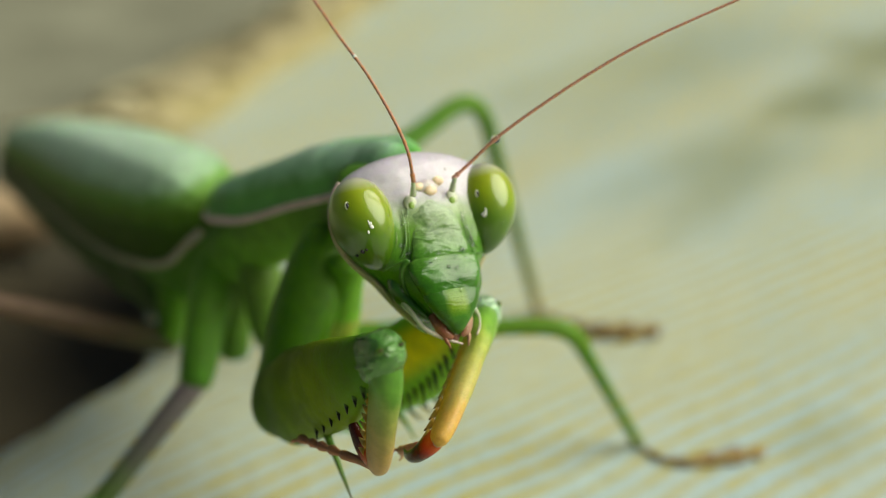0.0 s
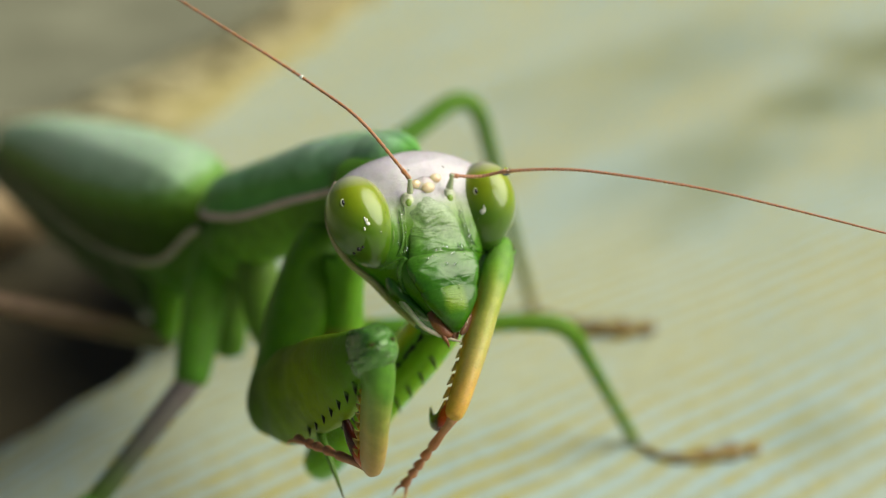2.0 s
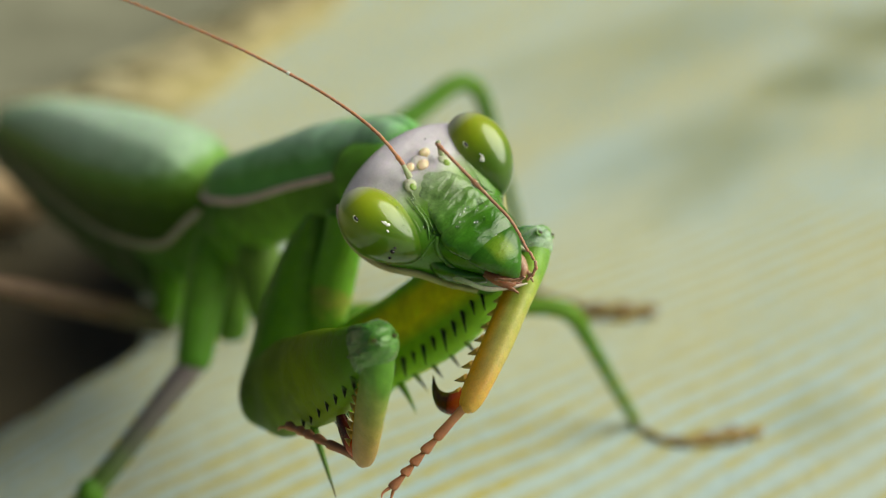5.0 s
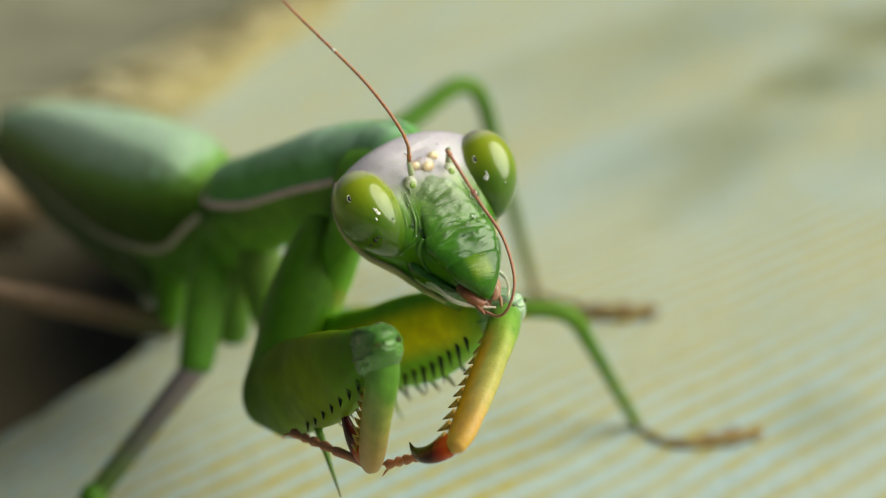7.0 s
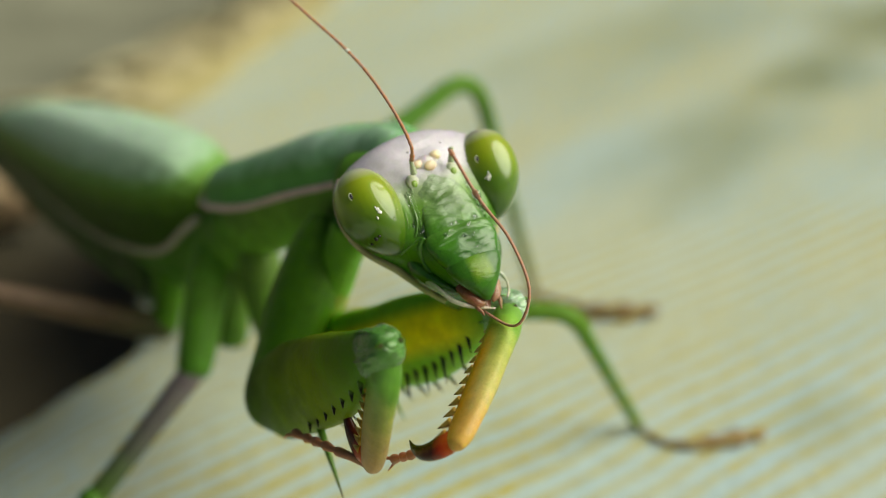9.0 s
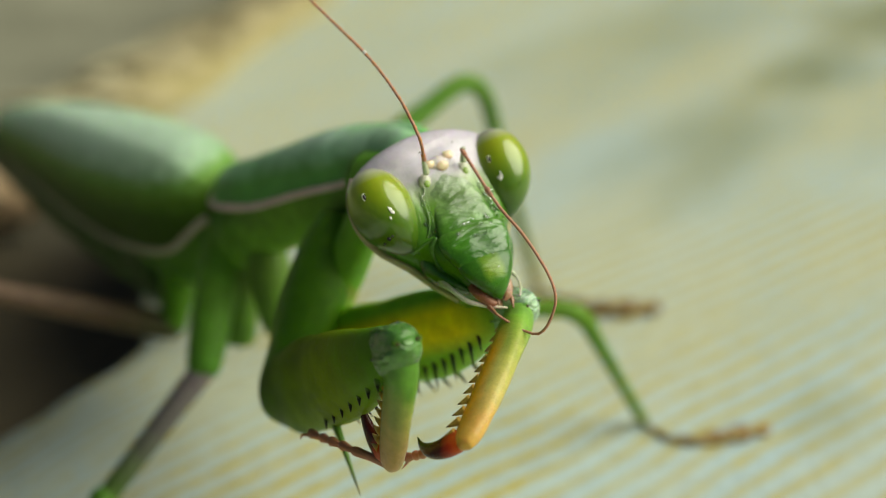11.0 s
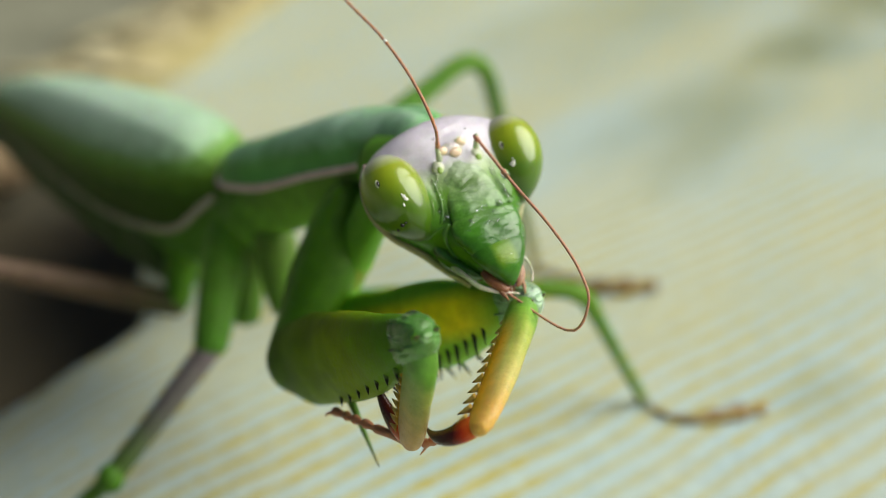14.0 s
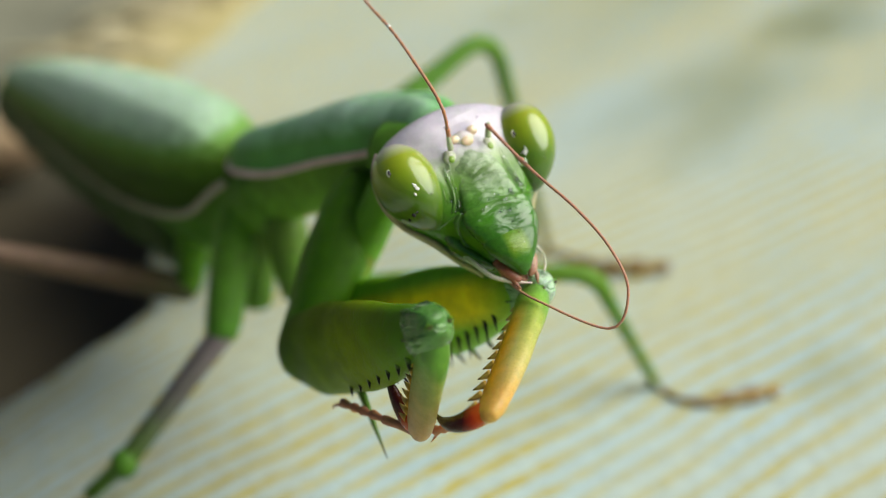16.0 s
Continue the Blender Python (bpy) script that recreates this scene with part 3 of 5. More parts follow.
def head_mesh():
    """A triangular capsule: wide arched crown, broad between the eyes, drawn in below them to a narrow muzzle."""
    bm = bmesh.new()
    rings = []
    seg = 72
    for z, w, front in spread(HEAD_ROWS_OF_SHAPE, 6):
        ring = []
        for k in range(seg):
            a = 2 * math.pi * k / seg
            c, s = math.cos(a), math.sin(a)
            deep = HEAD_BACK - front if s > 0 else 0.3 + 0.28 * w
            q = Vector((w * math.copysign(abs(c) ** 0.93, c), HEAD_BACK - deep * math.copysign(abs(s) ** 0.93, s), z))
            q += Vector((0, -1, 0)) * (0.05 * noise.noise(q * 1.4) + 0.02 * noise.noise(q * 4.0))
            if s > 0:
                # shallow grooves from the antennae down beside the face plate, and a dip behind the ocelli
                q.y += 0.16 * math.exp(-((abs(q.x) - 1.22) / 0.17) ** 2) * min(1.0, max(0.0, (1.0 - z) / 0.8)) * min(1.0, max(0.0, (z + 2.2) / 0.6))
                q.y += 0.07 * math.exp(-(q.x / 0.7) ** 2 - ((z - 1.75) / 0.22) ** 2)
            ring.append(bm.verts.new(q * MM))
        rings.append(ring)
    for a, c in zip(rings, rings[1:]):
        for k in range(seg):
            bm.faces.new((a[k], a[(k + 1) % seg], c[(k + 1) % seg], c[k]))
    bm.faces.new(rings[0])
    bm.faces.new(rings[-1][::-1])
    return bm


def head_width(z):
    for (z0, w0, f0), (z1, w1, f1) in zip(HEAD_ROWS_OF_SHAPE, HEAD_ROWS_OF_SHAPE[1:]):
        if z1 <= z <= z0:
            u = (z0 - z) / (z0 - z1)
            return w0 + (w1 - w0) * u, f0 + (f1 - f0) * u
    return 0.3, -2.2


def on_head(x, z, out=0.0):
    """A point on the front of the head at x, z."""
    w, front = head_width(z)
    return vec(x, HEAD_BACK - (HEAD_BACK - front) * math.sqrt(max(0.0, 1 - (x / w) ** 2)) - out, z)


head = part("head", head_mesh(), m_head, mantis, "triangular green head with a pale pink crown")

EYE_AT, EYE_SIZE, EYE_LEAN = Vector((2.50, -1.00, 0.10)), Vector((1.17, 1.27, 1.80)), 8


def eye_shape(s, c):
    """Almond: broad above, drawn inwards to a blunt point below."""
    u = c.z / EYE_SIZE.z
    c.x *= 1.0 + 0.14 * u - 0.10 * u * u
    c.y *= 1.0 + 0.10 * u
    c.x -= s * 0.20 * max(0.0, -u) ** 2
    return Matrix.Rotation(s * radians(EYE_LEAN), 3, "Y") @ c


def on_eye(s, x, z, out=0.0):
    """A point on the front of an eye at x, z from its middle."""
    turned = Matrix.Rotation(s * radians(-EYE_LEAN), 3, "Y") @ Vector((x, 0, z))
    u = turned.z / EYE_SIZE.z
    across = (turned.x + s * 0.20 * max(0.0, -u) ** 2) / (1.0 + 0.14 * u - 0.10 * u * u)
    deep = math.sqrt(max(0.0, 1 - (across / EYE_SIZE.x) ** 2 - u * u)) * (1.0 + 0.10 * u)
    return vec(s * EYE_AT.x + x, EYE_AT.y - EYE_SIZE.y * deep - out, EYE_AT.z + z)


rng = random.Random(5)
for s in (-1, 1):
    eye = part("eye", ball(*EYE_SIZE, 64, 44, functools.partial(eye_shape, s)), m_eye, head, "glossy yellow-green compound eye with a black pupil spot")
    eye.location = vec(s * EYE_AT.x, EYE_AT.y, EYE_AT.z)
    rim = []
    for z in (1.9, 1.5, 0.9, 0.2, -0.5, -1.1, -1.6, -2.1, -2.6, -3.1, -3.5, -3.85):
        low = max(0.0, (-1.2 - z) / 2.6)
        rim.append((s * (head_width(z)[0] + 0.10 + 0.04 * low), HEAD_BACK - 0.10 - 0.55 * low, z, 0.10 + 0.03 * min(1.0, low * 3), 0.15 + 0.02 * min(1.0, low * 2)))
    part("cheek_rim", tube(rim, flat=(0, 1, 0), seg=12, n=6, dents=0.04), m_rim, head, "pale beige rim from eye to mouth")
    orbit = []
    for x, z in ((2.45, 1.72), (2.02, 1.36), (1.72, 0.85), (1.58, 0.25), (1.55, -0.35), (1.62, -0.9), (1.8, -1.35), (2.05, -1.62)):
        p = on_head(s * x, z, -0.02) / MM
        orbit.append((p.x, p.y, p.z, 0.05, 0.06))
    part("orbit_ridge", tube(orbit, flat=(0, 1, 0), seg=8, n=6, dents=0.03), m_orbit, head, "thin pale ridge round the eye")
    socket = part("antenna_socket", ball(0.27, 0.12, 0.31, 20, 14), m_socket, head, "pale green ringed antenna socket")
    socket.location = on_head(s * 0.82, 0.58, -0.04)
    hollow = part("socket_pit", ball(0.13, 0.06, 0.15, 16, 12), m_palp_green, head)
    hollow.location = on_head(s * 0.82, 0.50, 0.03)
    for k in range(8):
        r = rng.uniform(0.025, 0.06)
        grain = part("white_grain", ball(r * rng.uniform(0.7, 1.6), 0.02, r * rng.uniform(0.7, 1.6), 8, 6), m_chalk, head)
        grain.location = on_eye(s, (-0.19 if s < 0 else -0.58) + rng.gauss(0, 0.06), -0.22 + rng.gauss(0, 0.08) - (0.08 if s > 0 else 0))
    for k, (x, z) in enumerate(((0.55, -0.35), (0.62, 0.1), (0.35, -0.6)) if s < 0 else ((-0.7, -0.3), (-0.75, -0.55), (0.1, -0.75))):
        bead = part("dew_drop", ball(0.05, 0.03, 0.05, 10, 8), m_dew, head, "tiny clear drop")
        bead.location = on_eye(s, x, z, 0.0)
PUPILS = ((-1, -0.80, 0.65), (1, -0.66, 0.50))
for s, x, z in PUPILS:
    halo = part("pupil_ring", ball(0.10, 0.03, 0.15, 14, 10), m_halo, head)
    halo.location = on_eye(s, x, z, -0.005)
    pupil = part("pupil_spot", ball(0.06, 0.05, 0.11, 12, 10), m_speck, head)
    pupil.location = on_eye(s, x, z, 0.015)

# ocelli between the antennae, bedded in a pale hump
part("ocellus_mount", tube([(-0.42, on_head(-0.42, 1.15).y / MM + 0.10, 1.15, 0.2, 0.16), (0.0, on_head(0, 1.1).y / MM + 0.08, 1.1, 0.34, 0.2),
                            (0.42, on_head(0.42, 1.18).y / MM + 0.10, 1.18, 0.2, 0.16)], flat=(0, 1, 0), seg=18, n=6, dents=0.04), m_mount, head, "pale translucent hump between the antennae")
for x, z, r in ((-0.40, 1.16, 0.19), (0.42, 1.30, 0.21), (0.04, 0.96, 0.23)):
    o = part("ocellus", ball(r * 1.1, 0.09, r * 0.85, 20, 14), m_ocellus, head, "amber bead-like simple eye")
    o.location = on_head(x, z, 0.07)


def plate(rows, **more):
    """A low plate on the face: rows of z, half width, how far it stands out."""
    ctrl = []
    for z, w, out in rows:
        y = head_width(z)[1]
        ctrl.append((0, y + 0.3 - out / 2, z, w, 0.3 + out / 2))
    return tube(ctrl, flat=(0, 1, 0), **more)


def creased(bm, top, low, deep, count):
    """Press uneven cross creases into a plate between two heights."""
    for v in bm.verts:
        z, x = v.co.z / MM, v.co.x / MM
        if low < z < top and v.co.y < -0.0017:
            fade = min(1.0, (top - z) / 0.3, (z - low) / 0.3)
            wave = 1.7 * noise.noise(Vector((x * 1.1, z * count * 0.6 + 0.5 * x * x, 2))) + 0.9 * noise.noise(Vector((x * 2.6, z * count, 5)))
            v.co.y += deep * MM * fade * wave * (0.45 + 0.9 * abs(noise.noise(Vector((x * 1.5, z * 2, 7)))))
    return bm


part("face_shield", creased(plate([(0.66, 0.40, -0.12), (0.5, 0.78, -0.02), (0.1, 0.96, 0.05), (-0.5, 1.04, 0.09), (-1.0, 1.10, 0.12), (-1.4, 1.2, 0.12), (-1.62, 1.18, 0.02)],
                                  seg=64, n=14, power=2.5, dents=0.07), 0.35, -1.3, 0.045, 5),
     m_face, head, "wet-looking ridged green face plate")
part("clypeus", creased(plate([(-1.52, 1.12, -0.02), (-1.72, 1.34, 0.12), (-2.1, 1.38, 0.20), (-2.5, 1.26, 0.22), (-2.85, 1.10, 0.14), (-2.98, 1.0, 0.04)], seg=60, n=10, power=2.4, dents=0.06),
                        -1.7, -2.8, 0.06, 4), m_clypeus, head, "bulging dark green plate above the lip")
part("labrum", plate([(-2.80, 0.95, 0.02), (-2.95, 1.08, 0.16), (-3.3, 0.98, 0.25), (-3.7, 0.74, 0.25), (-4.05, 0.45, 0.19), (-4.28, 0.18, 0.06)], seg=40, n=7, power=2.2, dents=0.03),
     m_lip, head, "rounded upper lip with a yellow-green patch")
for s in (-1, 1):
    for run, r in (([(1.28, -1.5), (1.5, -1.8), (1.48, -2.3), (1.28, -2.85), (0.98, -3.45)], 0.10),
                   ([(1.2, 0.3), (1.22, -0.3), (1.3, -0.9), (1.55, -1.35), (1.9, -1.75)], 0.04),
                   ([(0.98, 0.45), (1.08, -0.1), (1.16, -0.8), (1.3, -1.35)], 0.03),
                   ([(1.35, -1.5), (1.7, -1.55), (2.05, -1.65)], 0.07)):
        ridge = []
        for x, z in run:
            p = on_head(s * x, z, 0.02) / MM
            ridge.append((p.x, p.y, p.z, r * rng.uniform(0.8, 1.2), r))
        part("cheek_ridge", tube(ridge, flat=(0, 1, 0), seg=10, n=6, dents=0.05), m_face, head)
    part("cheek", tube([(s * 1.72, -0.75, -2.0, 0.18, 0.3), (s * 1.6, -0.85, -2.45, 0.3, 0.45), (s * 1.38, -1.0, -2.9, 0.32, 0.45), (s * 1.05, -1.2, -3.4, 0.25, 0.4), (s * 0.7, -1.4, -3.8, 0.1, 0.2)],
                       flat=(0, 1, 0), seg=18, n=6, dents=0.10, seed=s), m_clypeus, head, "bulging green cheek below the rim")
    part("mandible", tube([(s * 0.60, -1.7, -3.6, 0.26, 0.2), (s * 0.52, -1.9, -4.05, 0.26, 0.2), (s * 0.38, -2.0, -4.4, 0.2, 0.16), (s * 0.18, -2.05, -4.58, 0.08, 0.06)], flat=(0, 1, 0), seg=18, n=6, dents=0.12, seed=s),
         m_jaw, head, "pinkish orange jaw")
    bent = ([(-1.45, -0.9, -2.6), (-1.5, -1.2, -3.0), (-1.35, -1.5, -3.5), (-1.05, -1.75, -4.1), (-0.45, -1.95, -4.55), (0.15, -2.1, -4.85)] if s < 0 else
            [(1.0, -1.3, -3.3), (1.15, -1.5, -3.7), (1.2, -1.6, -4.0), (1.1, -1.7, -4.35), (0.9, -1.8, -4.6)])
    palp = [(x, y, z, r * (1.0 if s < 0 else 0.6), r * (1.0 if s < 0 else 0.6)) for (x, y, z), r in zip(bent, (0.16, 0.13, 0.08, 0.085, 0.075, 0.035))]
    part("palp", tube(palp, flat=(0, 1, 0), seg=12, n=6, dents=0.03), m_palp, head, "thin pale jointed mouth feeler")
    part("palp", tube([(s * 0.42, -1.8, -4.0, 0.09, 0.09), (s * 0.48, -1.95, -4.35, 0.07, 0.07), (s * 0.46, -2.05, -4.62, 0.085, 0.085), (s * 0.40, -2.1, -4.78, 0.06, 0.06), (s * 0.36, -2.1, -4.95, 0.03, 0.03)],
                      flat=(0, 1, 0), seg=10), m_jaw, head, "short reddish lower mouth feeler")
part("labium", tube([(0, -1.45, -3.9, 0.5, 0.3), (0, -1.6, -4.3, 0.42, 0.28), (0, -1.75, -4.6, 0.26, 0.2), (0, -1.85, -4.75, 0.1, 0.1)], flat=(0, 1, 0), seg=18, n=5, dents=0.10), m_jaw, head,
     "reddish lower lip")
for x, z, r in ((-0.98, -2.04, 0.07), (-1.05, -2.14, 0.06), (-1.02, -2.24, 0.04), (-0.90, -2.0, 0.045)):
    speck = part("dirt_speck", ball(r, r * 0.6, r * 1.1, 10, 8), m_speck, head)
    speck.location = on_head(x, z, 0.17)
for x, z, r in ((-0.44, -1.05, 0.085), (-0.56, -1.13, 0.06), (-0.33, -1.02, 0.05)):
    speck = part("dirt_speck", ball(r, r * 0.7, r, 10, 8), m_speck, head)
    speck.location = on_eye(-1, x, z, 0.02)
for x, z, r in ((-0.5, 1.75, 0.035), (-1.7, 1.85, 0.03), (0.9, 1.75, 0.03), (-2.1, 1.6, 0.025), (-1.2, 2.1, 0.025), (1.7, 1.9, 0.025), (-2.3, 2.0, 0.03)):
    speck = part("dirt_speck", ball(r, r * 0.6, r, 10, 8), m_speck, head)
    speck.location = on_head(x, z, 0.01)
for x, z, r, out in ((0.72, -1.45, 0.16, 0.12), (1.12, -2.3, 0.08, 0.16), (-1.2, -1.2, 0.08, 0.0), (0.2, -3.4, 0.07, 0.25)):
    drop = part("dew_drop", ball(r, r * 0.6, r, 16, 12), m_dew, head, "tiny clear drop")
    drop.location = on_head(x, z, out)
# wet beads along the ridges of the face, added to give it glints
for k in range(70):
    if k % 2:
        s = rng.choice((-1, 1))
        u = rng.random()
        x, z, out = s * (1.12 + 0.42 * u) + rng.gauss(0, 0.09), 0.1 - 2.1 * u + rng.gauss(0, 0.1), 0.03
    else:
        z = rng.uniform(-3.2, -1.2)
        x, out = rng.uniform(-0.85, 0.85), 0.13 if z > -1.6 else 0.22
    r = rng.uniform(0.025, 0.075)
    bead = part("dew_drop", ball(r * rng.uniform(0.7, 1.8), r * 0.5, r, 10, 8), m_dew, head, "tiny clear drop")
    bead.location = on_head(x, z, out)


# antennae: a base on the head, then a chain of rigid ringed pieces
def in_head(scape):
    return SCAPE_POSE[scape.name]


SCAPE_POSE = {}


def antenna_of(s, count, length, thick):
    scape = part("antenna", tube([(0, 0, 0, 0.13, 0.13), (0.12, 0, 0, 0.12, 0.12), (0.3, 0, 0, 0.10, 0.10), (0.36, 0, 0, 0.085, 0.085), (0.5, 0, 0, 0.085, 0.085),
                                  (0.56, 0, 0, 0.08, 0.08)], seg=12, n=3), m_socket, mantis, "long thin reddish-brown antenna")
    way = Vector((s * 0.1, -0.65, 0.75)).normalized()
    SCAPE_POSE[scape.name] = Matrix.Translation(vec(s * 0.78, -2.1, 0.82)) @ way.to_track_quat("X", "Z").to_matrix().to_4x4()
    pieces = []
    for i in range(count):
        r = (thick * (1.0 - 0.45 * i / count)) * (1.35 if i == 0 else 1.0)
        mm = length / MM
        half = mm / 2
        ctrl = [(-0.02, 0, 0, r * 0.7, r * 0.7), (half * 0.3, 0, 0, r, r), (half * 0.8, 0, 0, r * 1.05, r * 1.05), (half, 0, 0, r * 0.82, r * 0.82),
                (half * 1.3, 0, 0, r, r), (half * 1.8, 0, 0, r * 1.05, r * 1.05), (mm + 0.02, 0, 0, r * 0.7, r * 0.7)]
        pieces.append(part("antenna_segment", tube(ctrl, seg=8, n=2), m_antenna, scape))
    drop = part("dew_drop", ball(0.2, 0.17, 0.17, 14, 10), m_dew if s > 0 else m_chalk, scape, "small clear drop" if s > 0 else "pale grain")
    if s < 0:
        drop.data.transform(Matrix.Scale(0.5, 4))
    return scape, pieces + [drop], length


antenna_a = antenna_of(-1, 44, 0.50 * MM, 0.066)
antenna_b = antenna_of(1, 60, 0.31 * MM, 0.066)


# neck, prothorax and pronotum
FORE_BASE_A, FORE_BASE_B = vec(-5.0, 49.0, 15.8), vec(-3.9, 47.0, 16.0)


def axis_mesh(points, flat=(0, 0, 1), **more):
    return tube([(x - ROOT.x / MM, y - ROOT.y / MM, z - ROOT.z / MM, w, h) for x, y, z, w, h in points], flat, **more)


part("neck", axis_mesh([(-0.6, 43.6, 18.6, 0.9, 1.0), (-1.2, 44.8, 18.6, 1.0, 1.1), (-2.4, 46.2, 18.4, 1.3, 1.3), (-3.4, 47.3, 17.9, 1.5, 1.5)], seg=18),
     m_body, mantis)
PRONOTUM = [(-1.2, 46.5, 19.6, 0.7, 0.5, 0.3), (-1.9, 47.4, 19.4, 1.5, 1.0, 0.6), (-3.2, 50.1, 18.4, 2.1, 1.35, 0.9), (-5.4, 52.2, 17.4, 1.95, 1.5, 1.1),
            (-7.9, 54.6, 15.9, 1.9, 1.45, 1.1), (-9.6, 56.1, 15.1, 1.8, 1.3, 0.9), (-10.8, 57.3, 14.6, 1.45, 1.0, 0.75), (-11.3, 57.9, 14.4, 0.95, 0.6, 0.45), (-11.5, 58.2, 14.35, 0.4, 0.3, 0.2)]
lie = static_bone((-1.2, 46.5, 19.6), (-11.4, 58.1, 14.5))
axis = Vector((-0.67, 0.70, -0.33)).normalized()
side = Vector((-0.72, -0.69, 0.0)).normalized()


def shell_mesh(rows, thick=0.16, cols=36):
    """An arched saddle over the body, open below, with flared edges."""
    bm = bmesh.new()
    rings = []
    rows = spread(rows, 10)
    for inset in (0.0, thick):
        grid = []
        for i, (x, y, z, w, h, low) in enumerate(rows):
            ring = []
            for k in range(cols + 1):
                u = 2 * k / cols - 1
                a = abs(u) * math.pi / 2
                lift = h - (h + low) * (1 - math.cos(a)) ** 1.15
                flare = 1.0 + 0.10 * max(0.0, abs(u) - 0.8) / 0.2
                q = Vector((x, y, z)) + side * math.copysign(w * math.sin(a) ** 0.9 * flare, u) + Vector((0, 0, lift))
                q.z += 0.10 * noise.noise(Vector((x * 0.5 + u, y * 0.5, 4))) * (1 - abs(u)) - 0.12 * math.exp(-(u / 0.08) ** 2)
                q -= (q - Vector((x, y, z))).normalized() * inset
                ring.append(bm.verts.new((q - ROOT / MM) * MM))
            grid.append(ring)
        rings.append(grid)
    a, c = rings
    for i in range(len(rows) - 1):
        for k in range(cols):
            bm.faces.new((a[i][k], a[i + 1][k], a[i + 1][k + 1], a[i][k + 1]))
            bm.faces.new((c[i][k], c[i][k + 1], c[i + 1][k + 1], c[i + 1][k]))
        for k in (0, cols):
            bm.faces.new((a[i][k], c[i][k], c[i + 1][k], a[i + 1][k]))
    for i in (0, len(rows) - 1):
        for k in range(cols):
            bm.faces.new((a[i][k], a[i][k + 1], c[i][k + 1], c[i][k]))
    return bm


bm = shell_mesh(PRONOTUM)
bm.transform(lie.inverted())
pronotum = part("pronotum", bm, m_pronotum, mantis, "saddle-shaped green shield with a pinkish margin")
pronotum.matrix_basis = lie
part("prothorax", axis_mesh([(-2.4, 47.2, 18.2, 1.2, 1.2), (-4.2, 50.0, 16.9, 1.1, 1.8), (-6.5, 52.6, 15.2, 1.05, 1.8), (-9.4, 55.6, 13.0, 1.1, 1.7),
                             (-11.0, 57.0, 12.0, 1.2, 1.6)], seg=22, dents=0.08), m_body, mantis)
loop = []
for s in (1, -1):
    edge = []
    for x, y, z, w, h, low in PRONOTUM[1:]:
        q = Vector((x, y, z)) + side * s * (w * 1.10) + Vector((0, 0, -low))
        edge.append((q.x, q.y, q.z, 0.15, 0.17))
    loop += edge if s > 0 else [(-11.7, 58.3, 14.6, 0.15, 0.17)] + edge[::-1]
part("pronotum_margin", axis_mesh(loop, seg=10, n=5), m_margin, mantis, "thin pinkish margin")

part("thorax", axis_mesh([(-10.0, 56.0, 12.4, 1.2, 1.4), (-12.0, 58.6, 10.9, 1.6, 2.2), (-14.6, 62.0, 10.0, 2.0, 2.8), (-17.4, 65.8, 9.4, 2.1, 2.8),
                          (-19.2, 68.0, 9.4, 1.6, 2.0)], seg=24, dents=0.25), m_body, mantis)

# abdomen: overlapping rings under the wings
for i in range(7):
    u = i / 6
    c0 = Vector((-15.2, 63.4, 8.4)).lerp(Vector((-32.2, 87.4, 6.2)), u)
    c1 = c0 + Vector((-3.1, 4.4, -0.66))
    r = 3.5 * (1 - 0.42 * u * u)
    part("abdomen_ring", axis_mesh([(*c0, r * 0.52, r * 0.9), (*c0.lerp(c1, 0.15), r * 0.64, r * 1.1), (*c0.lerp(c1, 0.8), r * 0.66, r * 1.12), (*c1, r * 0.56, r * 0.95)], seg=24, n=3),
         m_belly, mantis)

WING = [(-11.2, 57.6, 12.9, 0.9, 0.9), (-11.9, 58.6, 12.8, 1.6, 1.7), (-13.2, 60.4, 12.7, 2.4, 2.8), (-15.4, 63.4, 12.2, 2.9, 3.2), (-19.4, 69.0, 11.3, 3.2, 3.4), (-25.2, 77.2, 10.1, 2.7, 3.0),
        (-29.2, 82.4, 9.3, 2.1, 2.4), (-31.6, 85.6, 8.9, 1.5, 1.7), (-32.7, 87.0, 8.6, 0.8, 0.9), (-33.0, 87.4, 8.5, 0.3, 0.3)]


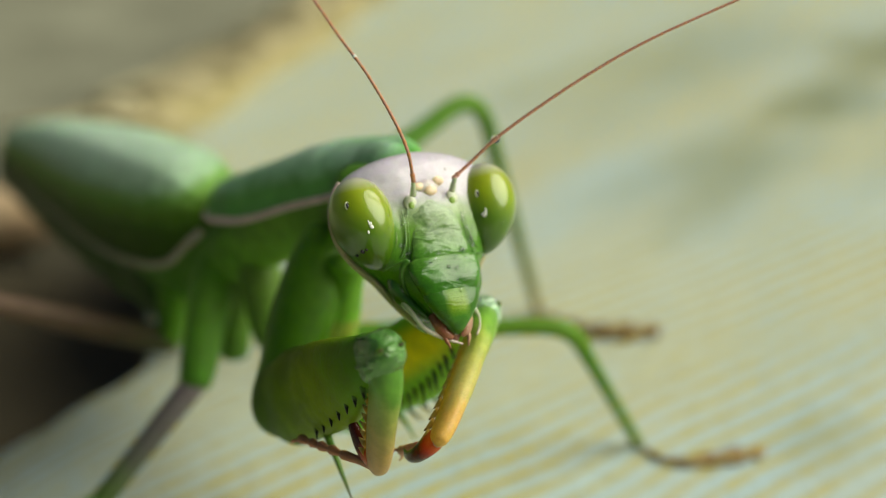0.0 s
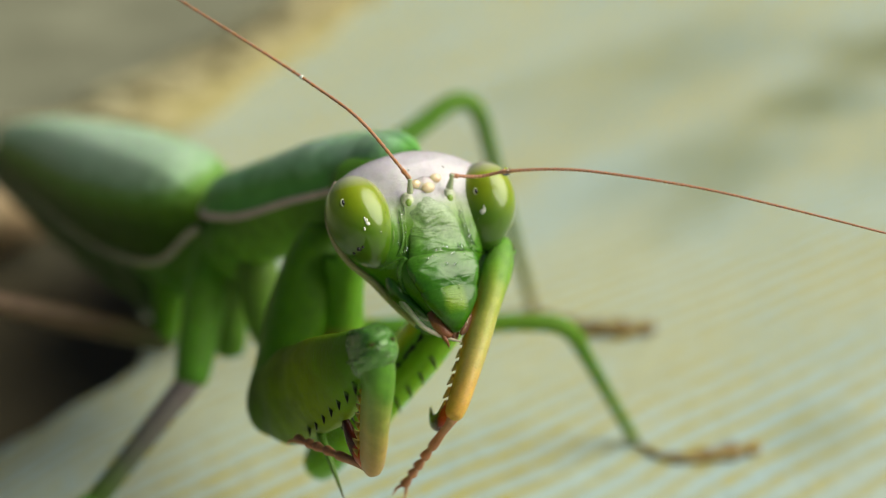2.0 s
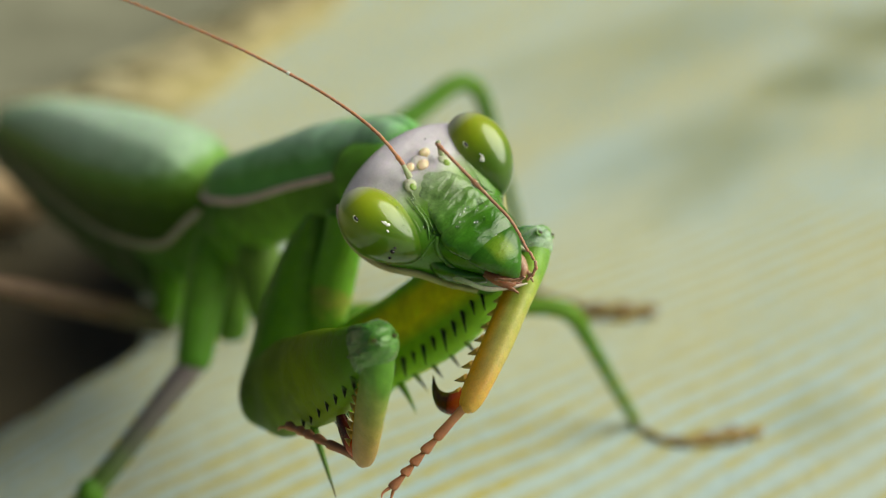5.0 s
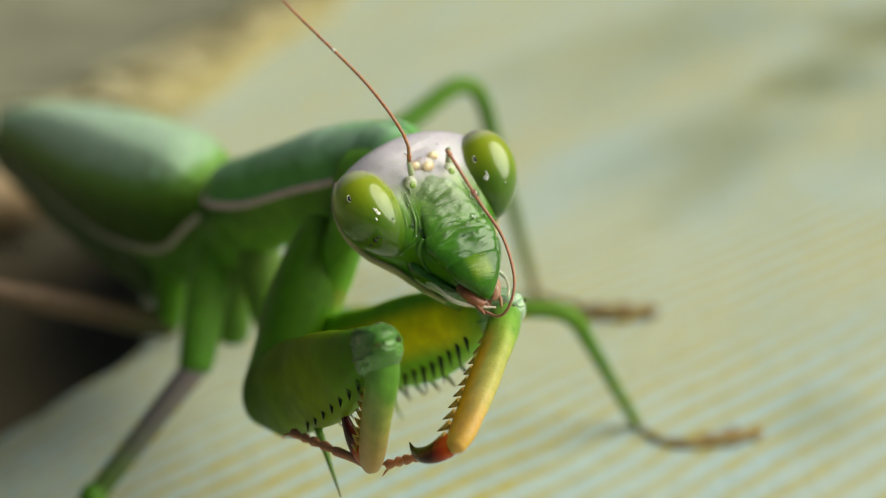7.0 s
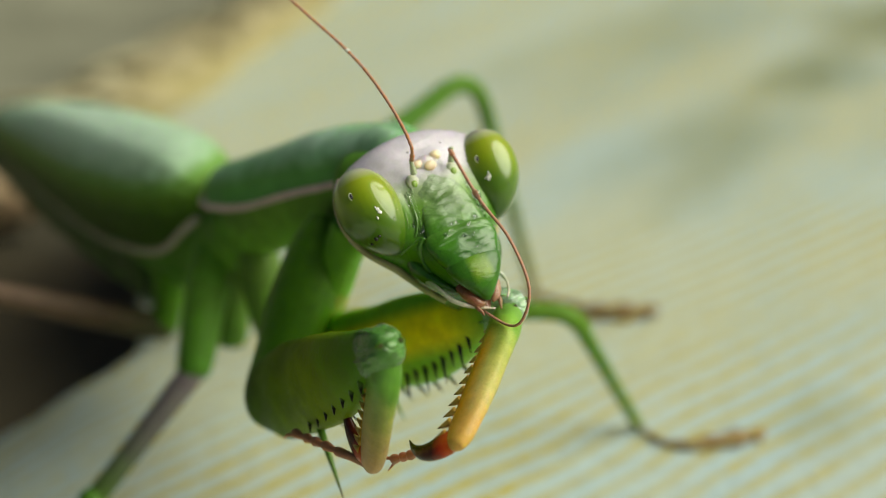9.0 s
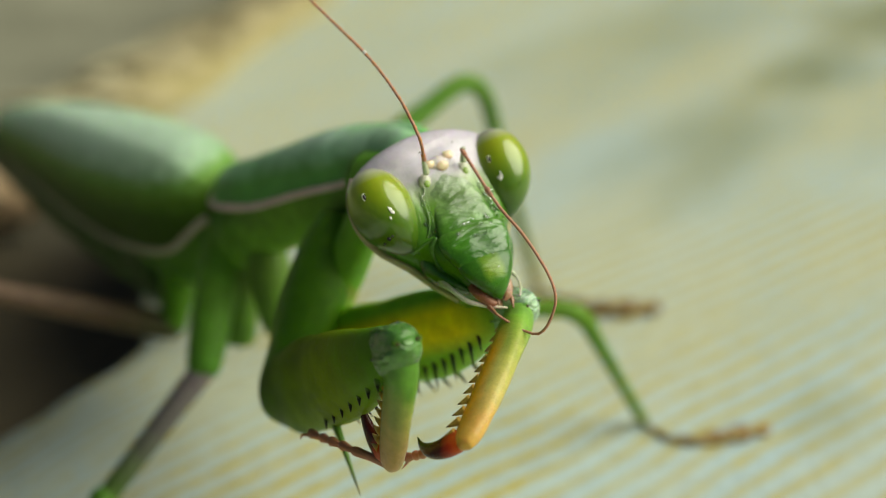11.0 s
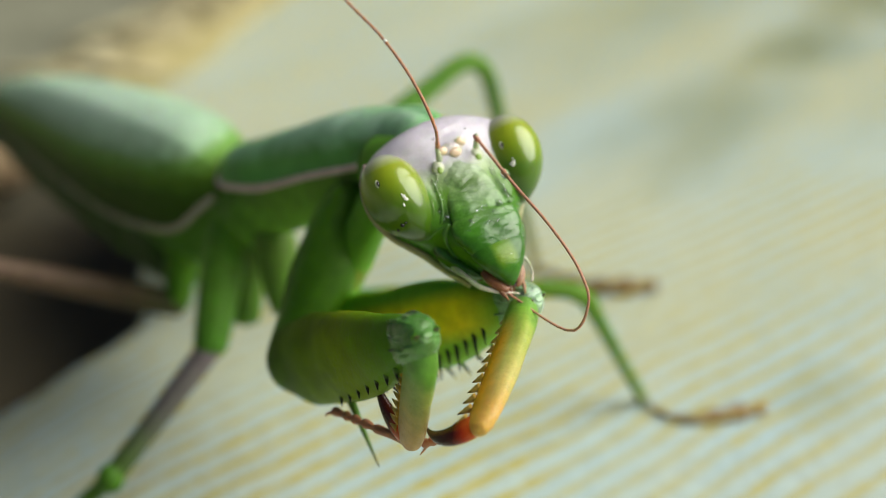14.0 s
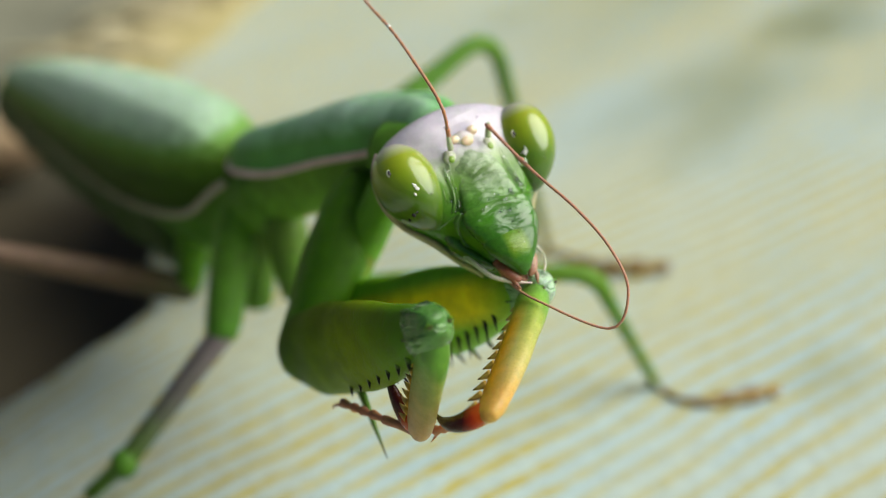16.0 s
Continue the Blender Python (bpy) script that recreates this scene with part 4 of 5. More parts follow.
def wing_mesh(s, first, last, lift):
    """A folded wing cover: a curved shell from the back down one flank."""
    bm = bmesh.new()
    rows = spread(WING, 12)
    shells = []
    edge = []
    for thick in (0.0, -0.12):
        grid = []
        for i, r in enumerate(rows):
            t = Vector(rows[min(i + 1, len(rows) - 1)][:3] - rows[max(i - 1, 0)][:3]).normalized()
            up = (Vector((0, 0, 1)) - t * t.z).normalized()
            out = Vector((-0.82, -0.57, 0.0)) if s > 0 else Vector((0.82, 0.57, 0.0))
            out = (out - t * out.dot(t)).normalized()
            row = []
            for k in range(29):
                keel = last * (1 - math.exp(-(i / 17) ** 2)) if s > 0 else last     # the flank's edge sweeps up in front
                a = radians(first + (keel - first) * k / 28)
                c, sn = math.cos(a), math.sin(a)
                w, h = r[3] + lift + thick, r[4] + lift + thick
                if sn < 0 and s > 0:
                    h *= 1.0 + 0.14 * math.exp(-((i - 38) / 18) ** 2)
                q = Vector(r[:3]) + out * w * math.copysign(abs(c) ** 0.72, c) + up * h * math.copysign(abs(sn) ** 0.78, sn)
                q += (q - Vector(r[:3])).normalized() * 0.03 * math.sin(k * 1.05 + i * 0.075)
                row.append(bm.verts.new((q - ROOT / MM) * MM))
            grid.append(row)
            if thick == 0.0:
                edge.append(tuple(row[-1].co / MM))
        shells.append(grid)
    a, c = shells
    n, m = len(a), 29
    for i in range(n - 1):
        for k in range(m - 1):
            bm.faces.new((a[i][k], a[i + 1][k], a[i + 1][k + 1], a[i][k + 1]))
            bm.faces.new((c[i][k], c[i][k + 1], c[i + 1][k + 1], c[i + 1][k]))
        for k in (0, m - 1):
            bm.faces.new((a[i][k], c[i][k], c[i + 1][k], a[i + 1][k]))
    for i in (0, n - 1):
        for k in range(m - 1):
            bm.faces.new((a[i][k], a[i][k + 1], c[i][k + 1], c[i][k]))
    return bm, edge


for s, first, last, lift in ((-1, 112, -25, 0.0), (1, 118, -50, 0.14)):
    bm, edge = wing_mesh(s, first, last, lift)
    # lay the membrane's own axes along the body
    lie = static_bone((-11.3, 57.4, 13.8), (-36.0, 91.0, 8.2))
    bm.transform(lie.inverted())
    wing = part("wing", bm, m_wing, mantis, "folded leathery green wing cover, light painted on its top")
    wing.matrix_basis = lie
    part("wing_margin", tube([(*e, 0.16, 0.21) for e in edge[4:-6:6]], seg=10, n=3), m_wing_margin, mantis, "pale pinkish wing margin")
    part("wing_vein", tube([(e[0] + s * -0.35, e[1], e[2] + 2.5 - 0.10 * i, 0.10, 0.12) for i, e in enumerate(edge[34:-34:6])], seg=8, n=3), m_margin, mantis)


# forelegs
def foreleg(inner, tibia, hip, label):
    w = 1.0 if inner < 0 else 0.66
    deep, stub = (1.0, 0.0) if inner < 0 else (1.16, 0.9)
    coxa = part("coxa", tube([(-0.3, 0, 0, 0.5, 0.5), (0.0, 0, 0, 0.95, 0.95), (1.0, 0, 0, 1.1 * w, 1.2 * w), (3.0, 0, 0, 1.25 * w, 1.35 * w), (hip * 0.6, 0, 0, 1.38 * w, 1.45 * w), (hip * 0.85, 0, 0, 1.15 * w, 1.3 * w),
                              (hip, 0, 0, 0.8, 0.9)], seg=36, n=10, power=2.4, dents=0.08), m_coxa if inner < 0 else m_coxa_lit, mantis)
    femur = part("femur", tube([(-0.9 - stub, 0, 0, 0.35, 0.4), (-0.5 - stub, 0, 0, 0.8, 0.95), (0.8, 0, -0.05, 0.85, 1.5), (3.0, 0, 0.05, 0.92, 1.85), (6.0, 0, 0.1, 0.9, 1.8), (9.0, 0, 0.2, 0.84, 1.56 * deep),
                                (11.0, 0, 0.12, 0.78, 1.2 * deep), (12.2, 0, 0.05, 0.73, 0.96), (13.2, 0, 0.0, 0.67, 0.78)], seg=44, n=18, power=2.3, dents=0.08), m_femur if inner < 0 else m_femur_in, mantis, label)
    m_joint = m_knee if inner < 0 else m_knee_pale
    part("knee", tube([(11.9, 0, 0.05, 0.55, 0.74), (12.7, 0, 0.02, 0.685, 0.84), (13.3, 0, 0.0, 0.71, 0.81), (13.85, 0, -0.03, 0.66, 0.72), (14.2, 0, -0.05, 0.52, 0.55),
                       (14.42, 0, -0.05, 0.30, 0.32), (14.5, 0, -0.05, 0.1, 0.1)], seg=40, n=8, power=2.4, dents=0.24, seed=4.0), m_joint, femur, "wet-looking wrinkled knee")
    for w in (-1, 1):
        part("knee_ridge", tube([(12.4, w * 0.30, -0.78, 0.03, 0.03), (13.2, w * 0.38, -0.78, 0.07, 0.06), (13.9, w * 0.34, -0.62, 0.06, 0.05), (14.25, w * 0.22, -0.42, 0.03, 0.03)],
                                 seg=10, n=5, dents=0.05), m_joint, femur)
        part("knee_ridge", tube([(12.7, w * 0.70, 0.10, 0.03, 0.03), (13.4, w * 0.69, 0.22, 0.08, 0.06), (13.9, w * 0.60, 0.16, 0.07, 0.05), (14.2, w * 0.46, 0.20, 0.04, 0.03)],
                                 flat=(0, 1, 0), seg=10, n=5, dents=0.05), m_joint, femur)
        hollow = part("knee_pit", ball(0.09, 0.2, 0.14, 12, 10), m_joint, femur, "pale rim of a joint hollow")
        hollow.location = vec(14.34, w * 0.36, -0.08)
        pit = part("knee_pit", ball(0.08, 0.12, 0.06, 12, 10), m_pit, femur, "dark pit at the joint")
        pit.location = vec(14.40, w * 0.36, -0.07)
    thorn = part("spine", cone(1.0, 0.11, 0.10), m_spine, femur, "sharp black-tipped spine")
    green = part("spine", cone(1.0, 0.13, 0.08), m_spur_short, femur, "short green spine with a dark tip")
    first = {1: True, -1: True}
    dark = 1 if inner > 0 else -1     # the side that carries the black spines
    for row in (-1, 1):
        kind = thorn if row == dark else green
        for k in range((11 if inner > 0 else 7) if row == dark else 7):
            x = 6.0 + k * (0.58 if inner > 0 else 0.72) if row == dark else 6.4 + k * 0.98
            big = ((1.15 if k % 2 else 0.75) if inner > 0 else (1.25 if k % 2 else 0.8)) if row == dark else 0.62 - 0.03 * k
            way = Vector((0.2, row * 0.5, 1.0)).normalized()
            low, side, inset = 1.65 - 0.085 * max(0, x - 6), row * 0.5, 0.35
            if inner > 0:     # black spines stand on the flank, green ones past the edge
                low = 1.95 - 0.30 * max(0, x - 9.3)
                side, inset = (0.62, 0.75) if row == dark else (0.1, 0.15)
                big *= 1.0 if row == dark else 1.5
            m = Matrix.Translation(vec(x, side, low - inset)) @ way.to_track_quat("X", "Z").to_matrix().to_4x4() @ Matrix.Diagonal((big, 1, 1, 1))
            if first[row]:
                kind.matrix_basis, first[row] = m, False
            else:
                again(kind, m)
    for x, y, big in (((5.0, -0.2, 1.0), (6.2, 0.2, 0.6)) if inner < 0 else ((5.4, -0.1, 0.55),)):
        spur = part("spur", cone(3.0 * big, 0.17, 0.25), m_spur, femur, "long greenish thorn with a dark tip")
        spur.matrix_basis = Matrix.Translation(vec(x, y, 1.75)) @ Vector((0.45, 0.1, 1.0)).normalized().to_track_quat("X", "Z").to_matrix().to_4x4()
    L = tibia
    shin = part("tibia", tube([(-0.35, 0, 0.1, 0.3, 0.3), (0.1, 0, 0.05, 0.42, 0.45), (0.9, 0, 0.0, 0.56, 0.60), (L * 0.35, 0, -0.1, 0.46, 0.70), (L * 0.7, 0, -0.1, 0.40, 0.68),
                               (L * 0.93, 0, -0.06, 0.35, 0.60), (L + 0.1, 0, 0.02, 0.31, 0.48), (L + 0.32, 0, 0.08, 0.21, 0.30), (L + 0.42, 0, 0.12, 0.06, 0.09)], seg=32, n=10, power=2.3, dents=0.04),
                m_tibia_near if inner < 0 else m_tibia, mantis, "green to orange shin with a saw edge and a black claw")
    tooth = part("tooth", cone(0.62, 0.17, 0.12, 6), m_tooth, shin, "small dark-tipped tooth")
    first = True
    for row in (-1, 1):
        for k in range(11):
            x = 0.18 * L + k * (0.78 * L / 10)
            big = 0.5 + 0.045 * k
            m = (Matrix.Translation(vec(x, row * 0.2, 0.42)) @ Vector((0.55, row * 0.12, 1.0)).normalized().to_track_quat("X", "Z").to_matrix().to_4x4()
                 @ Matrix.Diagonal((big, 1, 1, 1)))
            if first:
                tooth.matrix_basis, first = m, False
            else:
                again(tooth, m)
    part("claw", tube([(L - 0.6, 0, 0.1, 0.2, 0.26), (L - 0.05, 0, 0.32, 0.335, 0.5), (L + 0.12, 0, 0.95, 0.30, 0.44), (L + 0.0, 0, 1.55, 0.22, 0.30), (L - 0.4, 0, 2.15, 0.11, 0.13), (L - 0.95, 0, 2.6, 0.02, 0.02)],
                      flat=(1, 0, 0.2), seg=14, n=4), m_claw, shin, "curved claw, red at its root and black at its tip")
    foot = part("tarsus", tube([(0, 0, 0, 0.2, 0.2), (0.9, 0, 0, 0.15, 0.15), (1.75, 0, 0, 0.18, 0.18), (1.9, 0, 0, 0.12, 0.12)], seg=10), m_tarsus, mantis,
                "thin jointed reddish foot")
    for x, w in ((1.85, 0.75), (2.6, 0.6), (3.2, 0.5), (3.7, 0.7)):
        part("tarsus_joint", tube([(x, 0, 0, 0.08, 0.08), (x + w * 0.3, 0, 0, 0.12, 0.12), (x + w * 0.85, 0, 0.03, 0.19, 0.19), (x + w, 0, 0, 0.1, 0.1)], seg=10, n=3),
             m_tarsus, foot)
    for s in (-1, 1):
        part("tarsus_claw", tube([(4.35, s * 0.08, 0, 0.07, 0.07), (4.65, s * 0.2, -0.05, 0.05, 0.05), (4.8, s * 0.22, -0.25, 0.015, 0.015)], seg=6), m_tarsus, foot)
    return {"coxa": coxa, "femur": femur, "tibia": shin, "tarsus": foot}


foreleg_a = foreleg(-1, 5.4, 8.2, "thick green grasping thigh with black spines")
foreleg_b = foreleg(1, 7.0, 8.4, "thick green grasping thigh with yellow inner side")


# walking legs
def foot(points, label="brown jointed foot flat on the cloth", thick=1.0):
    """Tarsal joints laid end to end along points (mm)."""
    whole = None
    for i, (a, b) in enumerate(zip(points, points[1:])):
        d = span(a, b)
        r = (0.13, 0.20, 0.31, 0.40, 0.27)[i % 5] * thick
        bm = tube([(-0.05, 0, 0, r * 0.6, r * 0.6), (d * 0.25, 0, 0, r * 0.8, r * 0.8), (d * 0.8, 0, 0, r * 1.15, r), (d, 0, 0, r * 0.6, r * 0.6)], seg=10, n=3)
        ob = part("tarsus" if whole is None else "tarsus_joint", bm, m_foot, mantis, label if whole is None else "")
        m = static_bone(a, b)
        if whole is None:
            whole, base = ob, m
            ob.matrix_basis = m
        else:
            ob.parent = whole
            ob.matrix_basis = base.inverted() @ m


def knob(place, r, mat):
    k = part("knee_joint", ball(r, r, r * 1.15, 16, 12), mat, mantis)
    k.matrix_basis = in_mantis(Matrix.Translation(vec(*place)))


limb("coxa", (-11.6, 58.0, 12.2), (-12.6, 53.8, 5.8), (0.8, 1.1, 1.05, 0.85), m_body)
limb("femur", (-12.6, 53.8, 5.8), (-17.2, 49.85, 0.7), (0.66, 0.6, 0.56, 0.52), m_grey_leg, label="greyish green thigh")
knob((-17.25, 49.8, 0.65), 0.7, m_shin)
limb("shin", (-17.25, 49.8, 0.65), (-19.4, 50.6, -1.7), (0.5, 0.42, 0.38), m_shin)
foot([(-19.4, 50.6, -1.9), (-20.4, 49.4, -2.0), (-21.6, 48.4, -2.3), (-22.8, 47.8, -2.7)])
limb("coxa", (-11.0, 57.2, 10.5), (-11.2, 57.1, 5.9), (1.1, 1.0, 0.8), m_leg)
limb("coxa", (-9.3, 55.6, 11.5), (-8.8, 54.6, 7.9), (1.0, 1.05, 0.8), m_leg)
part("femur", axis_mesh([(-9.0, 54.5, 7.7, 0.3, 0.3), (-8.6, 54.7, 7.8, 0.6, 0.6), (-3.0, 55.4, 7.9, 0.52, 0.54), (2.0, 56.0, 7.9, 0.45, 0.46), (5.2, 56.3, 7.85, 0.46, 0.47), (6.5, 56.5, 7.5, 0.5, 0.5),
                         (7.3, 56.9, 6.6, 0.46, 0.46), (7.6, 57.1, 6.0, 0.34, 0.34)], seg=18, n=6), m_leg, mantis, "thin green thigh, curved at the knee")
limb("shin", (7.2, 56.85, 6.7), (11.1, 59.5, -0.85), (0.42, 0.36, 0.34, 0.32), m_shin)
foot([(11.1, 59.5, -0.95), (12.2, 57.9, -1.0), (13.6, 57.4, -0.9), (15.2, 57.7, -0.8), (16.8, 58.1, -0.8), (18.1, 58.5, -0.8)], thick=1.25)
part("femur", axis_mesh([(-12.4, 60.7, 8.8, 0.4, 0.4), (-12.0, 61.0, 9.0, 0.9, 0.9), (-6.0, 65.8, 12.2, 0.78, 0.8), (-1.5, 69.5, 14.7, 0.62, 0.64), (0.3, 71.0, 15.75, 0.58, 0.6), (1.3, 71.8, 15.9, 0.58, 0.58),
                         (2.15, 72.5, 15.3, 0.54, 0.54), (2.6, 72.9, 14.2, 0.44, 0.44), (2.75, 73.0, 13.6, 0.3, 0.3)], seg=18, n=6), m_leg, mantis, "raised green hind thigh, arched at the knee")
limb("shin", (2.55, 72.8, 14.6), (6.6, 77.8, -0.8), (0.5, 0.46, 0.43, 0.4, 0.36), m_hind_shin)
foot([(6.6, 77.8, -0.9), (8.0, 76.4, -0.8), (9.6, 74.8, -0.7), (11.2, 74.2, -0.65), (13.0, 74.2, -0.65), (14.8, 74.4, -0.65)], thick=1.7)
limb("coxa", (-14.9, 62.2, 9.4), (-15.8, 61.6, 4.4), (1.3, 1.0, 0.7), m_coxa)
limb("femur", (-15.8, 61.6, 4.4), (-26.6, 58.7, 8.4), (0.75, 0.8, 0.7, 0.6), m_brown_leg, label="pinkish-brown hind thigh")
knob((-26.6, 58.7, 8.4), 0.62, m_brown_leg)
limb("shin", (-26.6, 58.7, 8.4), (-25.6, 49.5, -3.9), (0.5, 0.42, 0.36), m_brown_leg)
foot([(-25.6, 49.5, -3.9), (-25.2, 48.2, -3.6), (-24.8, 46.8, -3.2), (-24.4, 45.2, -2.8)])


# ---- what moves ----
HEAD_ROWS = [
    (0, at(-0.92, 42.92, 18.30, -27.2, 0.8, 24.4)),
    (1, at(-0.96, 42.66, 18.26, -28.2, 1.2, 24.0)),
    (1.5, at(-1.08, 42.55, 18.29, -28.6, 1.0, 23.4)),
    (2.0, at(-0.90, 42.50, 18.22, -29.8, 0.6, 22.6)),
    (2.2, at(-0.94, 42.52, 18.20, -29.8, -0.6, 24.0)),
    (2.4, at(-0.98, 42.57, 18.16, -30.8, -4.6, 27.2)),
    (2.5, at(-0.98, 42.59, 18.15, -31.6, -6.4, 28.4)),
    (2.6, at(-0.88, 42.63, 18.18, -33.8, -11.0, 30.4)),
    (2.7, at(-0.78, 42.68, 18.22, -36.8, -16.5, 32.6)),
    (3.0, at(-0.58, 42.76, 18.32, -42.8, -26.8, 36.9)),
    (3.5, at(-0.52, 42.70, 18.38, -46.6, -28.6, 41.6)),
    (4.2, at(-0.50, 42.48, 18.44, -44.4, -25.2, 38.6)),
    (6.3, at(-0.72, 42.95, 18.47, -40.4, -17.0, 30.8)),
    (7, at(-0.75, 42.87, 18.49, -36.8, -9.4, 28.1)),
    (9, at(-0.81, 43.42, 18.53, -35.7, -8.6, 27.5)),
    (11.5, at(-0.79, 43.35, 18.53, -35.1, -9.0, 26.4)),
    (13.5, at(-0.82, 43.32, 18.56, -35.4, -9.5, 25.9)),
    (16.0, at(-0.76, 43.22, 18.53, -35.9, -9.6, 25.4)),
]


def head_at(t):
    """The head's pose at t, between its rows."""
    rows = HEAD_ROWS
    if t >= rows[-1][0]:
        return rows[-1][1]
    for (t0, a), (t1, b) in zip(rows, rows[1:]):
        if t0 <= t <= t1:
            return a.lerp(b, (t - t0) / (t1 - t0))


def bone(a, b, hint):
    """The pose of a limb from joint a: its x runs to joint b, its z leans towards hint."""
    x = (b - a).normalized()
    z = (hint - a) - x * (hint - a).dot(x)
    z.normalize()
    y = z.cross(x)
    return Matrix.Translation(a) @ Matrix((x, y, z)).transposed().to_4x4()


def key_foreleg(leg, base, joints):
    """Rows of seconds, elbow, knee, tip of the tibia and end of the tarsus."""
    rows = {"coxa": [], "femur": [], "tibia": [], "tarsus": []}
    for t, *points in joints:
        e, k, p, s = [vec(*q) for q in points]
        hip = e if (base - e).length < 9.3 * MM else base + (e - base).normalized() * 9.3 * MM
        rows["coxa"].append((t, in_mantis(bone(hip, base, k))))
        # held folded, the thigh stands on edge; reaching out, it turns its narrow side
        edgewise = leg is foreleg_b and (t < 1.6 or t > 6)
        rows["femur"].append((t, in_mantis(bone(e, k, e + vec(3, -3, -9) if edgewise else p))))
        # folded against the thigh, the shin turns its saw edge to the mantis's right
        turned = leg is foreleg_b and 2.75 < t < 4.5
        rows["tibia"].append((t, in_mantis(bone(k, p, k + vec(-10, 5, -8) if turned else e))))
        tip = k + (p - k).normalized() * min((p - k).length, 7.3 * MM)
        rows["tarsus"].append((t, in_mantis(bone(tip, s, k))))
    for name, row in rows.items():
        if row[-1][0] < 16:
            row.append((16.0, row[-1][1]))
        walk(leg[name], row)


def key_antenna(antenna, side, bends):
    """Lay the antenna's rigid pieces along the bent line of each row; what the mouth has drawn in lies coiled behind the lip."""
    scape, pieces, length = antenna
    rows = [[] for _ in pieces]
    for t, *points in bends:
        head = head_at(t)
        inside = (head @ in_head(scape)).inverted()
        start = head @ vec(side * 0.78, -2.38, 1.22)
        line = smooth_line([start] + [vec(*p) for p in points[1:]], 24)
        far = [0.0]
        for a, b in zip(line, line[1:]):
            far.append(far[-1] + (b - a).length)
        coil = head @ vec(0, -0.7, -1.9) if side > 0 and t > 2.9 else None
        for i, row in enumerate(rows):
            k = i if i < len(rows) - 1 else (7 if side > 0 else 12)
            a, b = along(line, far, k * length, coil), along(line, far, (k + 1) * length, coil)
            row.append((t, inside @ bone(a, b, a + Vector((0.3, -1, 0.5)))))
    for piece, row in zip(pieces, rows):
        if row[-1][0] < 16:
            row.append((16.0, row[-1][1]))
        walk(piece, row)


def along(line, far, d, coil=None):
    """The place d metres along a line; past its end it runs straight on, or round in a coil."""
    for i in range(len(line) - 1):
        if d <= far[i + 1]:
            u = (d - far[i]) / max(1e-9, far[i + 1] - far[i])
            return line[i].lerp(line[i + 1], u)
    over = d - far[-1]
    if coil is None:
        return line[-1] + (line[-1] - line[-2]).normalized() * over
    turn, reach = over / (0.5 * MM), min(1.0, over / (0.8 * MM))
    ring = coil + Vector((math.cos(turn), 0.3 * math.sin(turn * 0.4), math.sin(turn))) * 0.5 * MM
    return line[-1].lerp(ring, reach)


